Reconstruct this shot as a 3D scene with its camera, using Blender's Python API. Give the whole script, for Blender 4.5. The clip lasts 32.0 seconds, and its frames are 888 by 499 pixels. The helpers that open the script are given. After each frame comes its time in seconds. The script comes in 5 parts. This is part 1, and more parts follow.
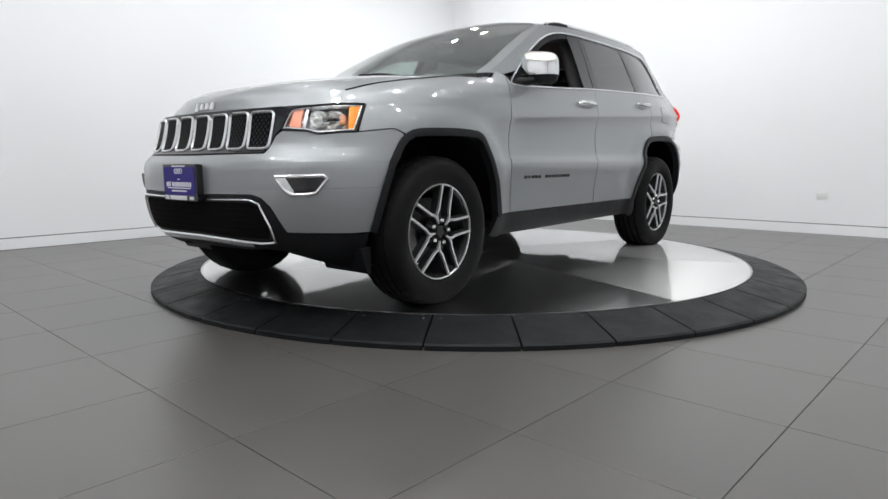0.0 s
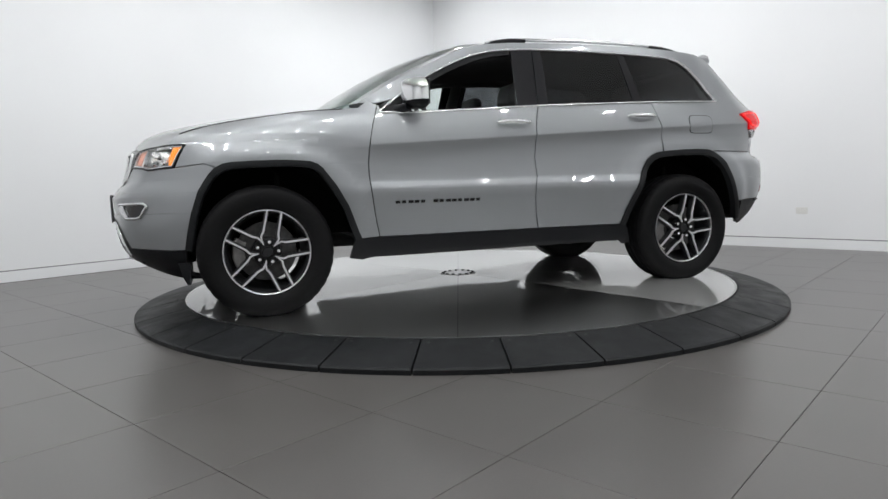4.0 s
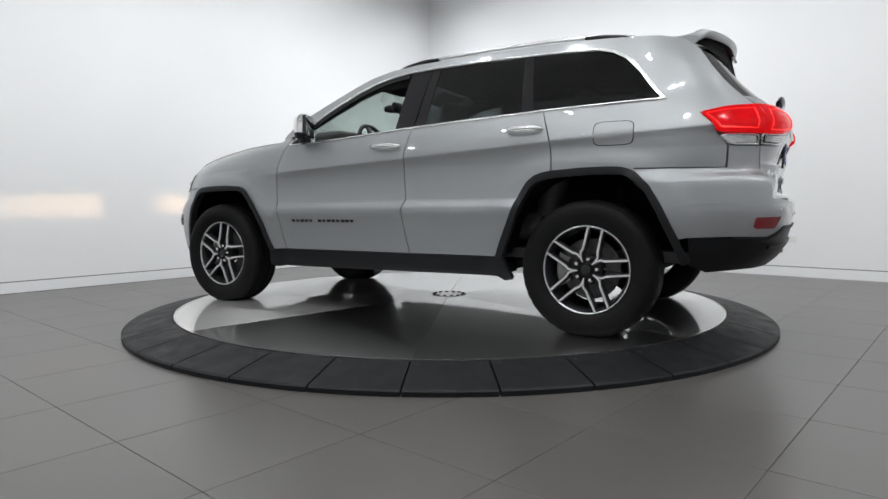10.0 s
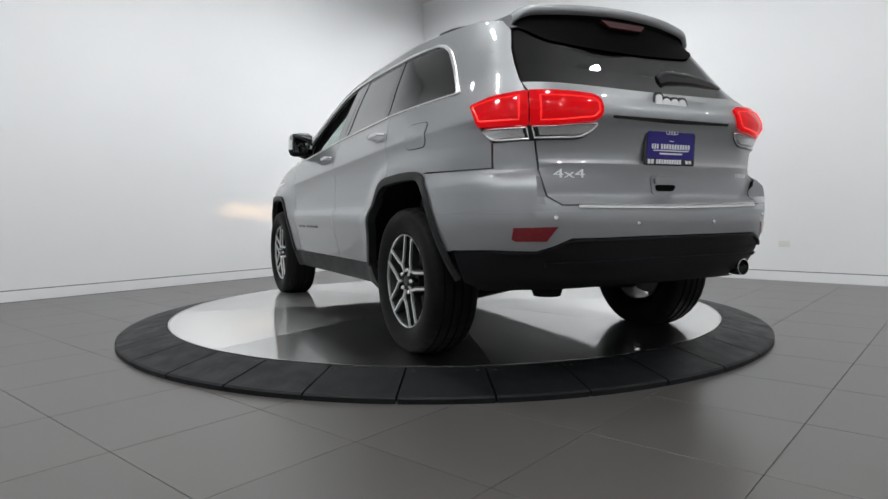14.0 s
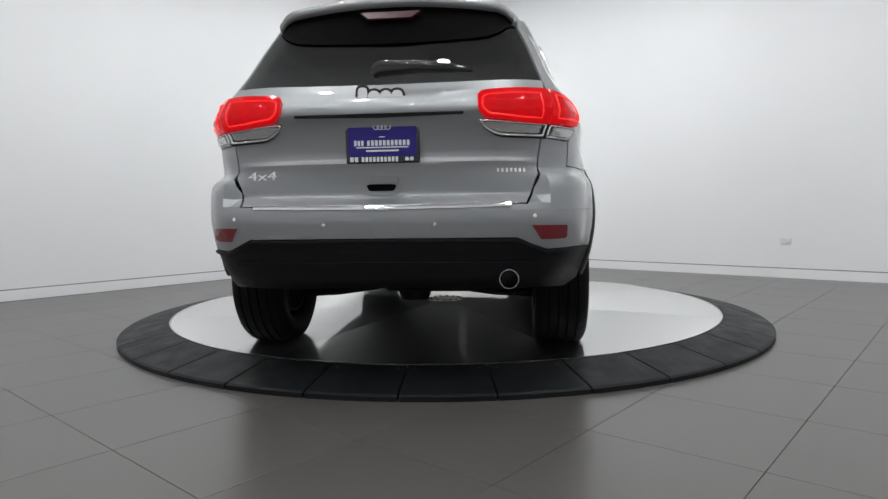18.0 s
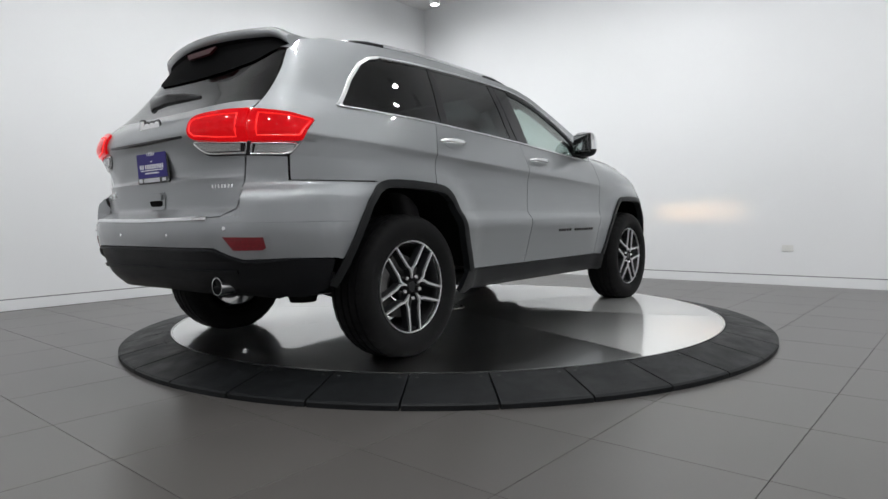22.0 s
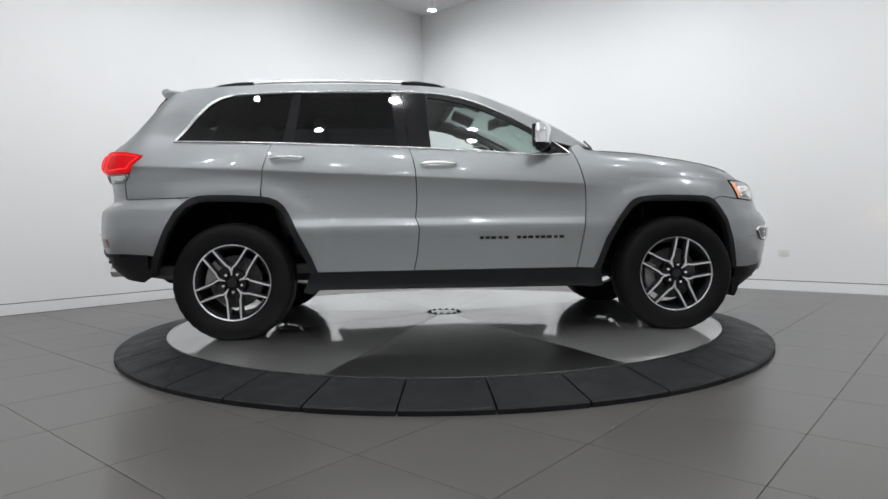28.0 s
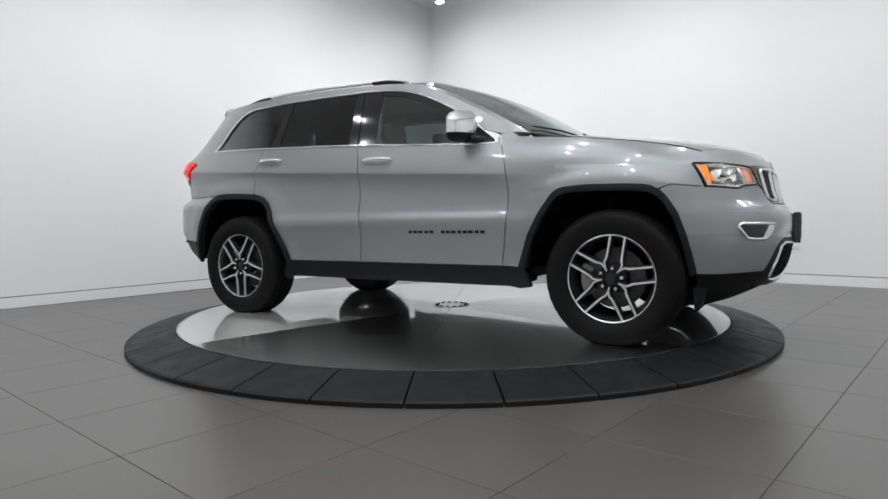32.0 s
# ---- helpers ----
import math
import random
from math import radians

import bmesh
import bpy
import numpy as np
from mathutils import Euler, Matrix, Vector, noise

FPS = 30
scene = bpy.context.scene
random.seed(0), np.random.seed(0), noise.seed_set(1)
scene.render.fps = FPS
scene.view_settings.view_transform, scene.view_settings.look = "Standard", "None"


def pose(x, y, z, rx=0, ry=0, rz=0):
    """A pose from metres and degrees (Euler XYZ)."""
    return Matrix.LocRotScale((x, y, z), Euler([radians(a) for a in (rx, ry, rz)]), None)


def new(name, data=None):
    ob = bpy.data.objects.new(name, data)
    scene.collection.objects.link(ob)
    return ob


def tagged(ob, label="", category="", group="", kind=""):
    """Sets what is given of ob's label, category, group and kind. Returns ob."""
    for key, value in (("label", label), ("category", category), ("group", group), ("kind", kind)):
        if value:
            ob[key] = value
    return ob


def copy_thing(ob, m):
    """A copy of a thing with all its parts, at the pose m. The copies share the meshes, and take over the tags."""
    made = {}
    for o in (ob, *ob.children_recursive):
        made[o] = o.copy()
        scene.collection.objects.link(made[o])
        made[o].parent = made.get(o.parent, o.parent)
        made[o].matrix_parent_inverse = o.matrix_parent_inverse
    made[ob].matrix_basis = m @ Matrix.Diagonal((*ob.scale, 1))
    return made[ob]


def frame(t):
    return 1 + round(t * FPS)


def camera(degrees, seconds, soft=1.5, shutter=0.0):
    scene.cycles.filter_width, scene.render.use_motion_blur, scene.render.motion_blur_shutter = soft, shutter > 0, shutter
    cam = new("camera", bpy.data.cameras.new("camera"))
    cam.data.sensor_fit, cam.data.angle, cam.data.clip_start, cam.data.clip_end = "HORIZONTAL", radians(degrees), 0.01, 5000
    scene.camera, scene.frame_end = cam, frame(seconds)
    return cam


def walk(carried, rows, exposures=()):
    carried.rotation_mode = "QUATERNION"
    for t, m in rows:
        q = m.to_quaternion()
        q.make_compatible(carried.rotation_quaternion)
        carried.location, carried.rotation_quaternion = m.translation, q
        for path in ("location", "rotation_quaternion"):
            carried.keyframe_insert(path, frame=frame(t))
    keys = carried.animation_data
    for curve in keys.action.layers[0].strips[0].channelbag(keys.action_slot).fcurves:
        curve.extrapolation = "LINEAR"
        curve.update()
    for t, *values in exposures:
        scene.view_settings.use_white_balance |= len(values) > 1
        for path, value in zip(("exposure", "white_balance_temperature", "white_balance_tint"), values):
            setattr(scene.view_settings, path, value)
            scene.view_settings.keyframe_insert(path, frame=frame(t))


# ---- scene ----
# ---------------------------------------------------------------- camera
cam = camera(70.5, 32.0)
EYE = (0.0, -4.969, 0.819)
# seconds, yaw, pitch, roll of the camera on its stand
AIM = [
    (0, 2.48, -8.00, 0.31), (0.5, 2.64, -8.23, 0.83), (1, 2.58, -7.73, 0.99), (1.5, 1.94, -6.08, 1.46),
    (2, 1.31, -5.41, 1.52), (2.5, 1.17, -5.60, 1.63), (3, 1.05, -5.66, 1.75), (3.5, 1.04, -5.75, 1.62),
    (5.5, 1.10, -6.19, 1.61), (6, 1.08, -6.15, 1.70), (6.5, 1.12, -6.22, 1.55), (7, 1.09, -6.30, 1.48),
    (7.5, 0.88, -6.36, 1.46), (8, 0.63, -6.44, 1.34), (8.5, 0.52, -6.51, 1.28), (9, 0.56, -6.50, 1.24),
    (9.5, 0.60, -5.77, 0.73), (10, 0.40, -3.97, 0.38), (10.5, -0.04, -2.76, 0.55), (11, -0.12, -2.76, 0.66),
    (11.5, -0.08, -3.01, 0.66), (12, -0.07, -3.10, 0.69), (12.5, -0.09, -3.13, 0.81), (13, -0.14, -3.06, 0.86),
    (13.5, -0.14, -3.16, 0.83), (14, -0.07, -3.38, 0.68), (14.5, 0.01, -3.63, 0.67), (16.5, 0.02, -3.60, 0.74),
    (17, 0.08, -3.63, 0.78), (17.5, 0.07, -3.62, 0.80), (18, 0.03, -3.57, 0.81), (18.5, 0.01, -3.57, 0.80),
    (19, 0.01, -3.58, 0.78), (19.5, -0.01, -3.60, 0.81), (20, 0.13, -3.45, 0.79), (20.5, 0.22, -2.88, 0.84),
    (21, 0.23, -2.52, 0.91), (21.5, 0.20, -2.57, 0.99), (22, 0.16, -2.81, 0.98), (22.5, 0.10, -2.80, 0.96),
    (23, 0.02, -2.52, 0.93), (23.5, -0.05, -2.05, 0.92), (24, -0.03, -1.91, 0.98), (24.5, 0.04, -1.98, 0.88),
    (25, 0.12, -2.01, 0.75), (25.5, 0.24, -1.91, 0.64), (27.5, -0.12, -2.27, 0.57), (28, -0.12, -2.37, 0.94),
    (28.5, 0.04, -2.39, 0.65), (29, 0.63, -2.38, 0.41), (29.5, 0.98, -2.42, 0.49), (30, 0.92, -2.62, 0.65),
    (30.5, 0.79, -2.71, 0.88), (31, 0.67, -2.83, 0.99), (31.5, 0.64, -2.92, 0.88), (32, 0.58, -3.00, 0.93),
]
walk(cam, [(t, pose(*EYE, 90 + p, r, y)) for t, y, p, r in AIM],
     exposures=((0, 0.47), (1, 0.52), (2, 0.36), (3, 0.36), (6, 0.37), (9, 0.39), (10, 0.34), (11, 0.17), (14, 0.16), (18, 0.17), (25, 0.22), (32, 0.26)))

# seconds and heading of the turning platform
TURN = [
    (0, 232.94), (1, 224.62), (2, 216.58), (3, 208.48), (6, 183.40), (7, 174.87),
    (8, 166.60), (9, 158.41), (10, 150.42), (11, 142.17), (12, 133.89), (13, 125.46),
    (14, 117.02), (17, 92.40), (18, 84.22), (19, 76.04), (20, 67.86), (21, 59.60),
    (22, 51.57), (23, 43.66), (24, 35.55), (25, 27.63), (28, 3.05), (29, -5.49),
    (30, -13.40), (31, -21.50), (32, -29.55),
]

# ---------------------------------------------------------------- light and exposure
world = bpy.data.worlds.new("world")
world.use_nodes = True
world.node_tree.nodes["Background"].inputs[0].default_value = (0.9, 0.95, 1.0, 1)
world.node_tree.nodes["Background"].inputs[1].default_value = 0.02
scene.world = world

# the room is square to two axes: A runs away from the camera to its right, B towards it on the right
ROOM = 49.5
AX = Vector((math.cos(radians(ROOM)), math.sin(radians(ROOM)), 0))
BX = Vector((math.sin(radians(ROOM)), -math.cos(radians(ROOM)), 0))
A_WALL, B_WALL, A_BACK, B_BACK, CEIL = 4.12, -3.91, -6.6, 6.6, 4.28


def room(a, b, z=0.0):
    return AX * a + BX * b + Vector((0, 0, z))


def ceiling_lamp_light(a, b, tilt, way, watts, spread=180, size=0.12):
    data = bpy.data.lights.new("ceiling_light", "AREA")
    data.shape, data.size, data.energy = "DISK", size, watts
    data.color = (0.975, 0.985, 0.99)
    data.spread = radians(spread)
    ob = new("ceiling_light", data)
    ob.matrix_world = lamp_pose(a, b, tilt, way, -0.34)
    return ob


# track heads, some added for light: place in the room, tilt in degrees and the way that they lean (towards A or B)
# the last two of these are added to brighten the right wall and floor
LAMPS = [(a, b, 0, 0) for a in (-4.05, -2.8, -1.55) for b in (-0.25, 1.05, 2.3, 3.55)] + [(-0.3, 1.05, 0, 0), (-0.3, 3.55, 0, 0), (0.95, 2.3, 0, 0), (0.95, 4.8, 0, 0)]
# unseen washers, added to even the light on the two walls
LAMPS += [(1.85, b, 23, 0) for b in (-1.7, 0.4, 2.5, 4.6)] + [(a, -1.75, 23, 180 + 90) for a in (1.4, -0.7, -2.8, -4.9)]
# unseen heads added behind the camera to light the car's sides, then the corner lamp
LAMPS += [(-4.4, b, 23, 180) for b in (0.6, 3.8)] + [(a, 4.4, 23, 90) for a in (-2.6, 0.8)] + [(3.265, -2.93, 0, 0)]


def lamp_pose(a, b, tilt, way, down=0.0):
    m = Matrix.Translation(room(a, b, CEIL)) @ Matrix.Rotation(radians(ROOM - way), 4, "Z") @ Matrix.Rotation(radians(-tilt), 4, "Y")
    return m @ Matrix.Translation((0, 0, down))


for a, b, tilt, way in LAMPS:
    ceiling_lamp_light(a, b, tilt, way, 4 if a > 3 else 24 if a < -4.2 and b > 0 or b > 4 and way == 90 else ((27 if max(-a, b) < 0.6 else 20 if max(-a, b) < 0.8 else 14.5) if tilt else 8.5), 152 if tilt else 178)

# ---------------------------------------------------------------- materials
def material(name, color, rough=0.5, metal=0.0, coat=0.0, spec=0.5, emit=None, strength=0.0, grain=0.0, grain_scale=40.0,
             stain=0.0, stain_scale=1.5, bump=0.0, bump_scale=200.0, rough_var=0.0, transmission=0.0, ior=1.45, vary=0.0):
    m = bpy.data.materials.new(name)
    m.use_nodes = True
    nt = m.node_tree
    b = nt.nodes["Principled BSDF"]
    b.inputs["Base Color"].default_value = (*color, 1)
    b.inputs["Roughness"].default_value = rough
    b.inputs["Metallic"].default_value = metal
    b.inputs["Coat Weight"].default_value = coat
    b.inputs["Coat Roughness"].default_value = 0.03
    b.inputs["Specular IOR Level"].default_value = spec
    b.inputs["Transmission Weight"].default_value = transmission
    b.inputs["IOR"].default_value = ior
    if emit:
        b.inputs["Emission Color"].default_value = (*emit, 1)
        b.inputs["Emission Strength"].default_value = strength
    if not (grain or stain or bump or rough_var or vary):
        return m
    tc = nt.nodes.new("ShaderNodeTexCoord")

    def noise_node(scale, detail=4.0):
        n = nt.nodes.new("ShaderNodeTexNoise")
        n.inputs["Scale"].default_value, n.inputs["Detail"].default_value = scale, detail
        nt.links.new(tc.outputs["Object"], n.inputs["Vector"])
        return n.outputs["Fac"]

    def ranged(fac, lo, hi):
        r = nt.nodes.new("ShaderNodeMapRange")
        r.inputs["To Min"].default_value, r.inputs["To Max"].default_value = lo, hi
        r.inputs["From Min"].default_value, r.inputs["From Max"].default_value = 0.3, 0.7
        nt.links.new(fac, r.inputs["Value"])
        return r.outputs["Result"]

    value = None
    for amount, scale in ((grain, grain_scale), (stain, stain_scale)):
        if amount:
            v = ranged(noise_node(scale), 1 - amount, 1 + amount)
            if value is None:
                value = v
            else:
                mul = nt.nodes.new("ShaderNodeMath")
                mul.operation = "MULTIPLY"
                nt.links.new(value, mul.inputs[0]), nt.links.new(v, mul.inputs[1])
                value = mul.outputs[0]
    if vary:
        info = nt.nodes.new("ShaderNodeObjectInfo")
        r = nt.nodes.new("ShaderNodeMapRange")
        r.inputs["To Min"].default_value, r.inputs["To Max"].default_value = 1 - vary, 1 + vary
        nt.links.new(info.outputs["Random"], r.inputs["Value"])
        if value is None:
            value = r.outputs["Result"]
        else:
            mul = nt.nodes.new("ShaderNodeMath")
            mul.operation = "MULTIPLY"
            nt.links.new(value, mul.inputs[0]), nt.links.new(r.outputs["Result"], mul.inputs[1])
            value = mul.outputs[0]
    if value is not None:
        sc = nt.nodes.new("ShaderNodeVectorMath")
        sc.operation = "SCALE"
        sc.inputs[0].default_value = color
        nt.links.new(value, sc.inputs["Scale"])
        nt.links.new(sc.outputs["Vector"], b.inputs["Base Color"])
    if rough_var:
        nt.links.new(ranged(noise_node(stain_scale * 3), rough - rough_var, rough + rough_var), b.inputs["Roughness"])
    if bump:
        bn = nt.nodes.new("ShaderNodeBump")
        bn.inputs["Strength"].default_value, bn.inputs["Distance"].default_value = bump, 0.002
        nt.links.new(noise_node(bump_scale), bn.inputs["Height"])
        nt.links.new(bn.outputs["Normal"], b.inputs["Normal"])
    return m


M = {}
M["wall"] = material("wall_paint", (0.80, 0.81, 0.82), 0.6, stain=0.015, stain_scale=0.7, bump=0.08, bump_scale=300)
# for the unseen walls; tone set by the light they return to the car
M["back_wall"] = material("back_wall_paint", (0.72, 0.72, 0.73), 0.6, stain=0.02, stain_scale=0.7)
M["ceiling"] = material("ceiling_paint", (0.80, 0.80, 0.80), 0.8, stain=0.02)
M["baseboard"] = material("baseboard_paint", (0.80, 0.81, 0.82), 0.45, stain=0.02)
M["reveal"] = material("shadow_gap", (0.20, 0.20, 0.21), 0.7)
M["tile"] = material("porcelain_tile", (0.082, 0.077, 0.073), 0.295, spec=0.85, grain=0.04, grain_scale=90, stain=0.02, stain_scale=0.9,
                     bump=0.02, bump_scale=150, vary=0.03)
M["grout"] = material("grout", (0.055, 0.052, 0.049), 0.8, grain=0.1)
M["rubber_ramp"] = material("black_ramp_plate", (0.0095, 0.0105, 0.0115), 0.5, spec=0.2, grain=0.12, grain_scale=14, stain=0.18, stain_scale=3, bump=0.25,
                            bump_scale=500, rough_var=0.08, vary=0.12)
M["plate"] = material("polished_plate", (0.68, 0.685, 0.67), 0.31, metal=1.0, coat=1.0, grain=0.02, grain_scale=300)
nt = M["plate"].node_tree
along, world_way = nt.nodes.new("ShaderNodeCombineXYZ"), nt.nodes.new("ShaderNodeVectorTransform")
along.inputs[1].default_value = 1.0
world_way.vector_type, world_way.convert_from, world_way.convert_to = "VECTOR", "OBJECT", "WORLD"
nt.links.new(along.outputs[0], world_way.inputs[0])
nt.links.new(world_way.outputs[0], nt.nodes["Principled BSDF"].inputs["Tangent"])
nt.nodes["Principled BSDF"].inputs["Anisotropic"].default_value = 0.88
nt.nodes["Principled BSDF"].inputs["Coat Roughness"].default_value = 0.045
nt.nodes["Principled BSDF"].inputs["Coat IOR"].default_value = 2.2
M["rim_trim"] = material("aluminium_rim", (0.75, 0.75, 0.75), 0.25, metal=1.0)
M["dark"] = material("dark_metal", (0.03, 0.03, 0.03), 0.5)
M["lamp_white"] = material("white_lamp_paint", (0.8, 0.8, 0.8), 0.4)
M["lamp_glow"] = material("lamp_lens", (1, 1, 1), 0.4, emit=(0.97, 0.99, 1.0), strength=25)
M["socket"] = material("socket_plastic", (0.72, 0.72, 0.70), 0.35)


# ---------------------------------------------------------------- mesh helpers
def mesh_ob(name, bm, mat, smooth=False):
    me = bpy.data.meshes.new(name)
    bm.normal_update()
    bm.to_mesh(me)
    bm.free()
    me.materials.append(mat)
    if smooth:
        me.shade_smooth()
    return new(name, me)


def part(name, bm, mat, parent, label="", smooth=False):
    ob = mesh_ob(name, bm, mat, smooth)
    ob.parent = parent
    if label:
        ob["label"] = label
    return ob


def prism(points, z0, z1):
    """A solid from an outline in x, y between two heights."""
    bm = bmesh.new()
    lo = [bm.verts.new((p[0], p[1], z0)) for p in points]
    hi = [bm.verts.new((p[0], p[1], z1)) for p in points]
    bm.faces.new(lo[::-1]), bm.faces.new(hi)
    n = len(points)
    for i in range(n):
        bm.faces.new((lo[i], lo[(i + 1) % n], hi[(i + 1) % n], hi[i]))
    bmesh.ops.recalc_face_normals(bm, faces=bm.faces)
    return bm


def box(x0, x1, y0, y1, z0, z1, bevel=0.0, seg=2):
    bm = prism([(x0, y0), (x1, y0), (x1, y1), (x0, y1)], z0, z1)
    if bevel:
        bmesh.ops.bevel(bm, geom=bm.edges[:], offset=bevel, segments=seg, profile=0.5, affect="EDGES")
    return bm


def tube(path, radius, seg=10, closed=False, squash=None):
    """A round bar along a path of points."""
    bm = bmesh.new()
    pts = [Vector(p) for p in path]
    rings = []
    n = len(pts)
    for i, p in enumerate(pts):
        d = (pts[(i + 1) % n] - pts[i - 1]) if closed else (pts[min(i + 1, n - 1)] - pts[max(i - 1, 0)])
        d.normalize()
        side = d.cross(Vector((0, 0, 1)))
        if side.length < 1e-3:
            side = d.cross(Vector((1, 0, 0)))
        side.normalize()
        up = side.cross(d)
        r = radius[i] if isinstance(radius, (list, tuple)) else radius
        sx, sy = squash or (1, 1)
        rings.append([bm.verts.new(p + side * math.cos(k * math.tau / seg) * r * sx + up * math.sin(k * math.tau / seg) * r * sy) for k in range(seg)])
    for i in range(n if closed else n - 1):
        for k in range(seg):
            bm.faces.new((rings[i][k], rings[i][(k + 1) % seg], rings[(i + 1) % n][(k + 1) % seg], rings[(i + 1) % n][k]))
    if not closed:
        bm.faces.new(rings[0][::-1]), bm.faces.new(rings[-1])
    bmesh.ops.recalc_face_normals(bm, faces=bm.faces)
    return bm


def lathe(profile, seg=64, axis="z", closed=False):
    """Turn an outline of (radius, height) round an axis."""
    bm = bmesh.new()
    rings = []
    for r, h in profile:
        ring = []
        for k in range(seg):
            c, s = math.cos(k * math.tau / seg) * r, math.sin(k * math.tau / seg) * r
            ring.append(bm.verts.new((c, s, h) if axis == "z" else ((h, c, s) if axis == "x" else (c, h, s))))
        rings.append(ring)
    m = len(rings)
    for i in range(m if closed else m - 1):
        for k in range(seg):
            bm.faces.new((rings[i][k], rings[i][(k + 1) % seg], rings[(i + 1) % m][(k + 1) % seg], rings[(i + 1) % m][k]))
    if not closed:
        for ring in (rings[0], rings[-1]):
            if (ring[0].co - ring[seg // 2].co).length > 1e-4:
                bm.faces.new(ring)
    bmesh.ops.remove_doubles(bm, verts=bm.verts, dist=1e-5)
    bmesh.ops.recalc_face_normals(bm, faces=bm.faces)
    return bm


def moved(bm, m):
    bmesh.ops.transform(bm, matrix=m, verts=bm.verts)
    return bm


def joined(*bms):
    out = bmesh.new()
    for b in bms:
        me = bpy.data.meshes.new("tmp")
        b.to_mesh(me)
        b.free()
        out.from_mesh(me)
        bpy.data.meshes.remove(me)
    return out


def thing(name, label, category, group="", kind="", at=(0, 0, 0)):
    ob = new(name)
    ob.empty_display_size = 0.1
    ob.location = at
    return tagged(ob, label, category, group, kind)


# ---------------------------------------------------------------- the room
def build_room():
    turn = Matrix.Rotation(radians(ROOM), 4, "Z")   # x = A, y = -B

    def slab(name, a0, a1, b0, b1, z0, z1, mat, label, category):
        ob = mesh_ob(name, moved(box(a0, a1, -b1, -b0, z0, z1), turn), mat)
        return tagged(ob, label, category, kind="structure")

    t = 0.2
    slab("wall_north", A_WALL, A_WALL + t, B_WALL - t, B_BACK + t, 0, CEIL, M["wall"], "plain white painted showroom wall", "wall")
    slab("wall_west", A_BACK - t, A_WALL, B_WALL - t, B_WALL, 0, CEIL, M["wall"], "plain white painted showroom wall", "wall")
    # two unseen walls behind the camera, added to close the room and bounce light
    slab("wall_south", A_BACK - t, A_BACK, B_WALL, B_BACK + t, 0, CEIL, M["back_wall"], "plain grey painted wall, unseen and added to close the room", "wall")
    slab("wall_east", A_BACK, A_WALL, B_BACK, B_BACK + t, 0, CEIL, M["back_wall"], "plain grey painted wall, unseen and added to close the room", "wall")
    slab("ceiling", A_BACK - t, A_WALL + t, B_WALL - t, B_BACK + t, CEIL, CEIL + t, M["ceiling"], "matt white painted ceiling", "ceiling")
    h, d = 0.105, 0.006
    slab("baseboard", A_WALL - d, A_WALL, B_WALL + d, B_BACK, 0, h, M["baseboard"], "flush white baseboard below a shadow gap", "baseboard")
    slab("baseboard", A_BACK, A_WALL, B_WALL, B_WALL + d, 0, h, M["baseboard"], "flush white baseboard below a shadow gap", "baseboard")
    slab("trim", A_WALL - 0.004, A_WALL, B_WALL + 0.004, B_BACK, h, h + 0.010, M["reveal"], "thin dark shadow gap above the baseboard", "trim")
    slab("trim", A_BACK, A_WALL, B_WALL, B_WALL + 0.004, h, h + 0.010, M["reveal"], "thin dark shadow gap above the baseboard", "trim")


TILE = 0.6


def build_floor():
    turn = Matrix.Rotation(radians(ROOM), 4, "Z")
    floor = mesh_ob("floor", moved(box(A_BACK - 0.2, A_WALL + 0.2, -B_BACK - 0.2, -B_WALL + 0.2, -0.2, -0.004), turn), M["grout"])
    tagged(floor, "showroom floor of large grey porcelain tiles with thin dark joints", "floor", kind="structure")
    # a corner of the tiling lies at (1.367, -2.624)
    c = Vector((1.367, -2.624, 0))
    a0, b0 = c.dot(AX) % TILE, c.dot(BX) % TILE
    g = 0.0014
    bm = box(-TILE / 2 + g, TILE / 2 - g, -TILE / 2 + g, TILE / 2 - g, -0.012, 0.0, 0.0006, 1)
    me = None
    far = []
    n = 0
    for i in range(-12, 8):
        for j in range(-8, 12):
            a, b = a0 + (i + 0.5) * TILE, b0 + (j + 0.5) * TILE
            if a < A_BACK - 0.2 or a > A_WALL + 0.2 or b < B_WALL - 0.2 or b > B_BACK + 0.2:
                continue
            p = room(a, b)
            near = p.y > -5.4 and p.length < 5.6
            if near and n < 290:
                if me is None:
                    ob = mesh_ob("tile", bm, M["tile"])
                    me = ob.data
                else:
                    ob = new("tile", me)
                ob.parent = floor
                ob.location, ob.rotation_euler = p, (0, 0, radians(ROOM))
                n += 1
            else:
                far.append(p)
    if far:
        bm = bmesh.new()
        for p in far:
            q = [p + AX * sx * (TILE / 2 - g) + BX * sy * (TILE / 2 - g) for sx, sy in ((-1, -1), (1, -1), (1, 1), (-1, 1))]
            bm.faces.new([bm.verts.new(v) for v in q])
        bmesh.ops.recalc_face_normals(bm, faces=bm.faces)
        for f in bm.faces:
            if f.normal.z < 0:
                f.normal_flip()
        ob = part("far_tiles", bm, M["tile"], floor)
        tagged(ob, kind="stuff")


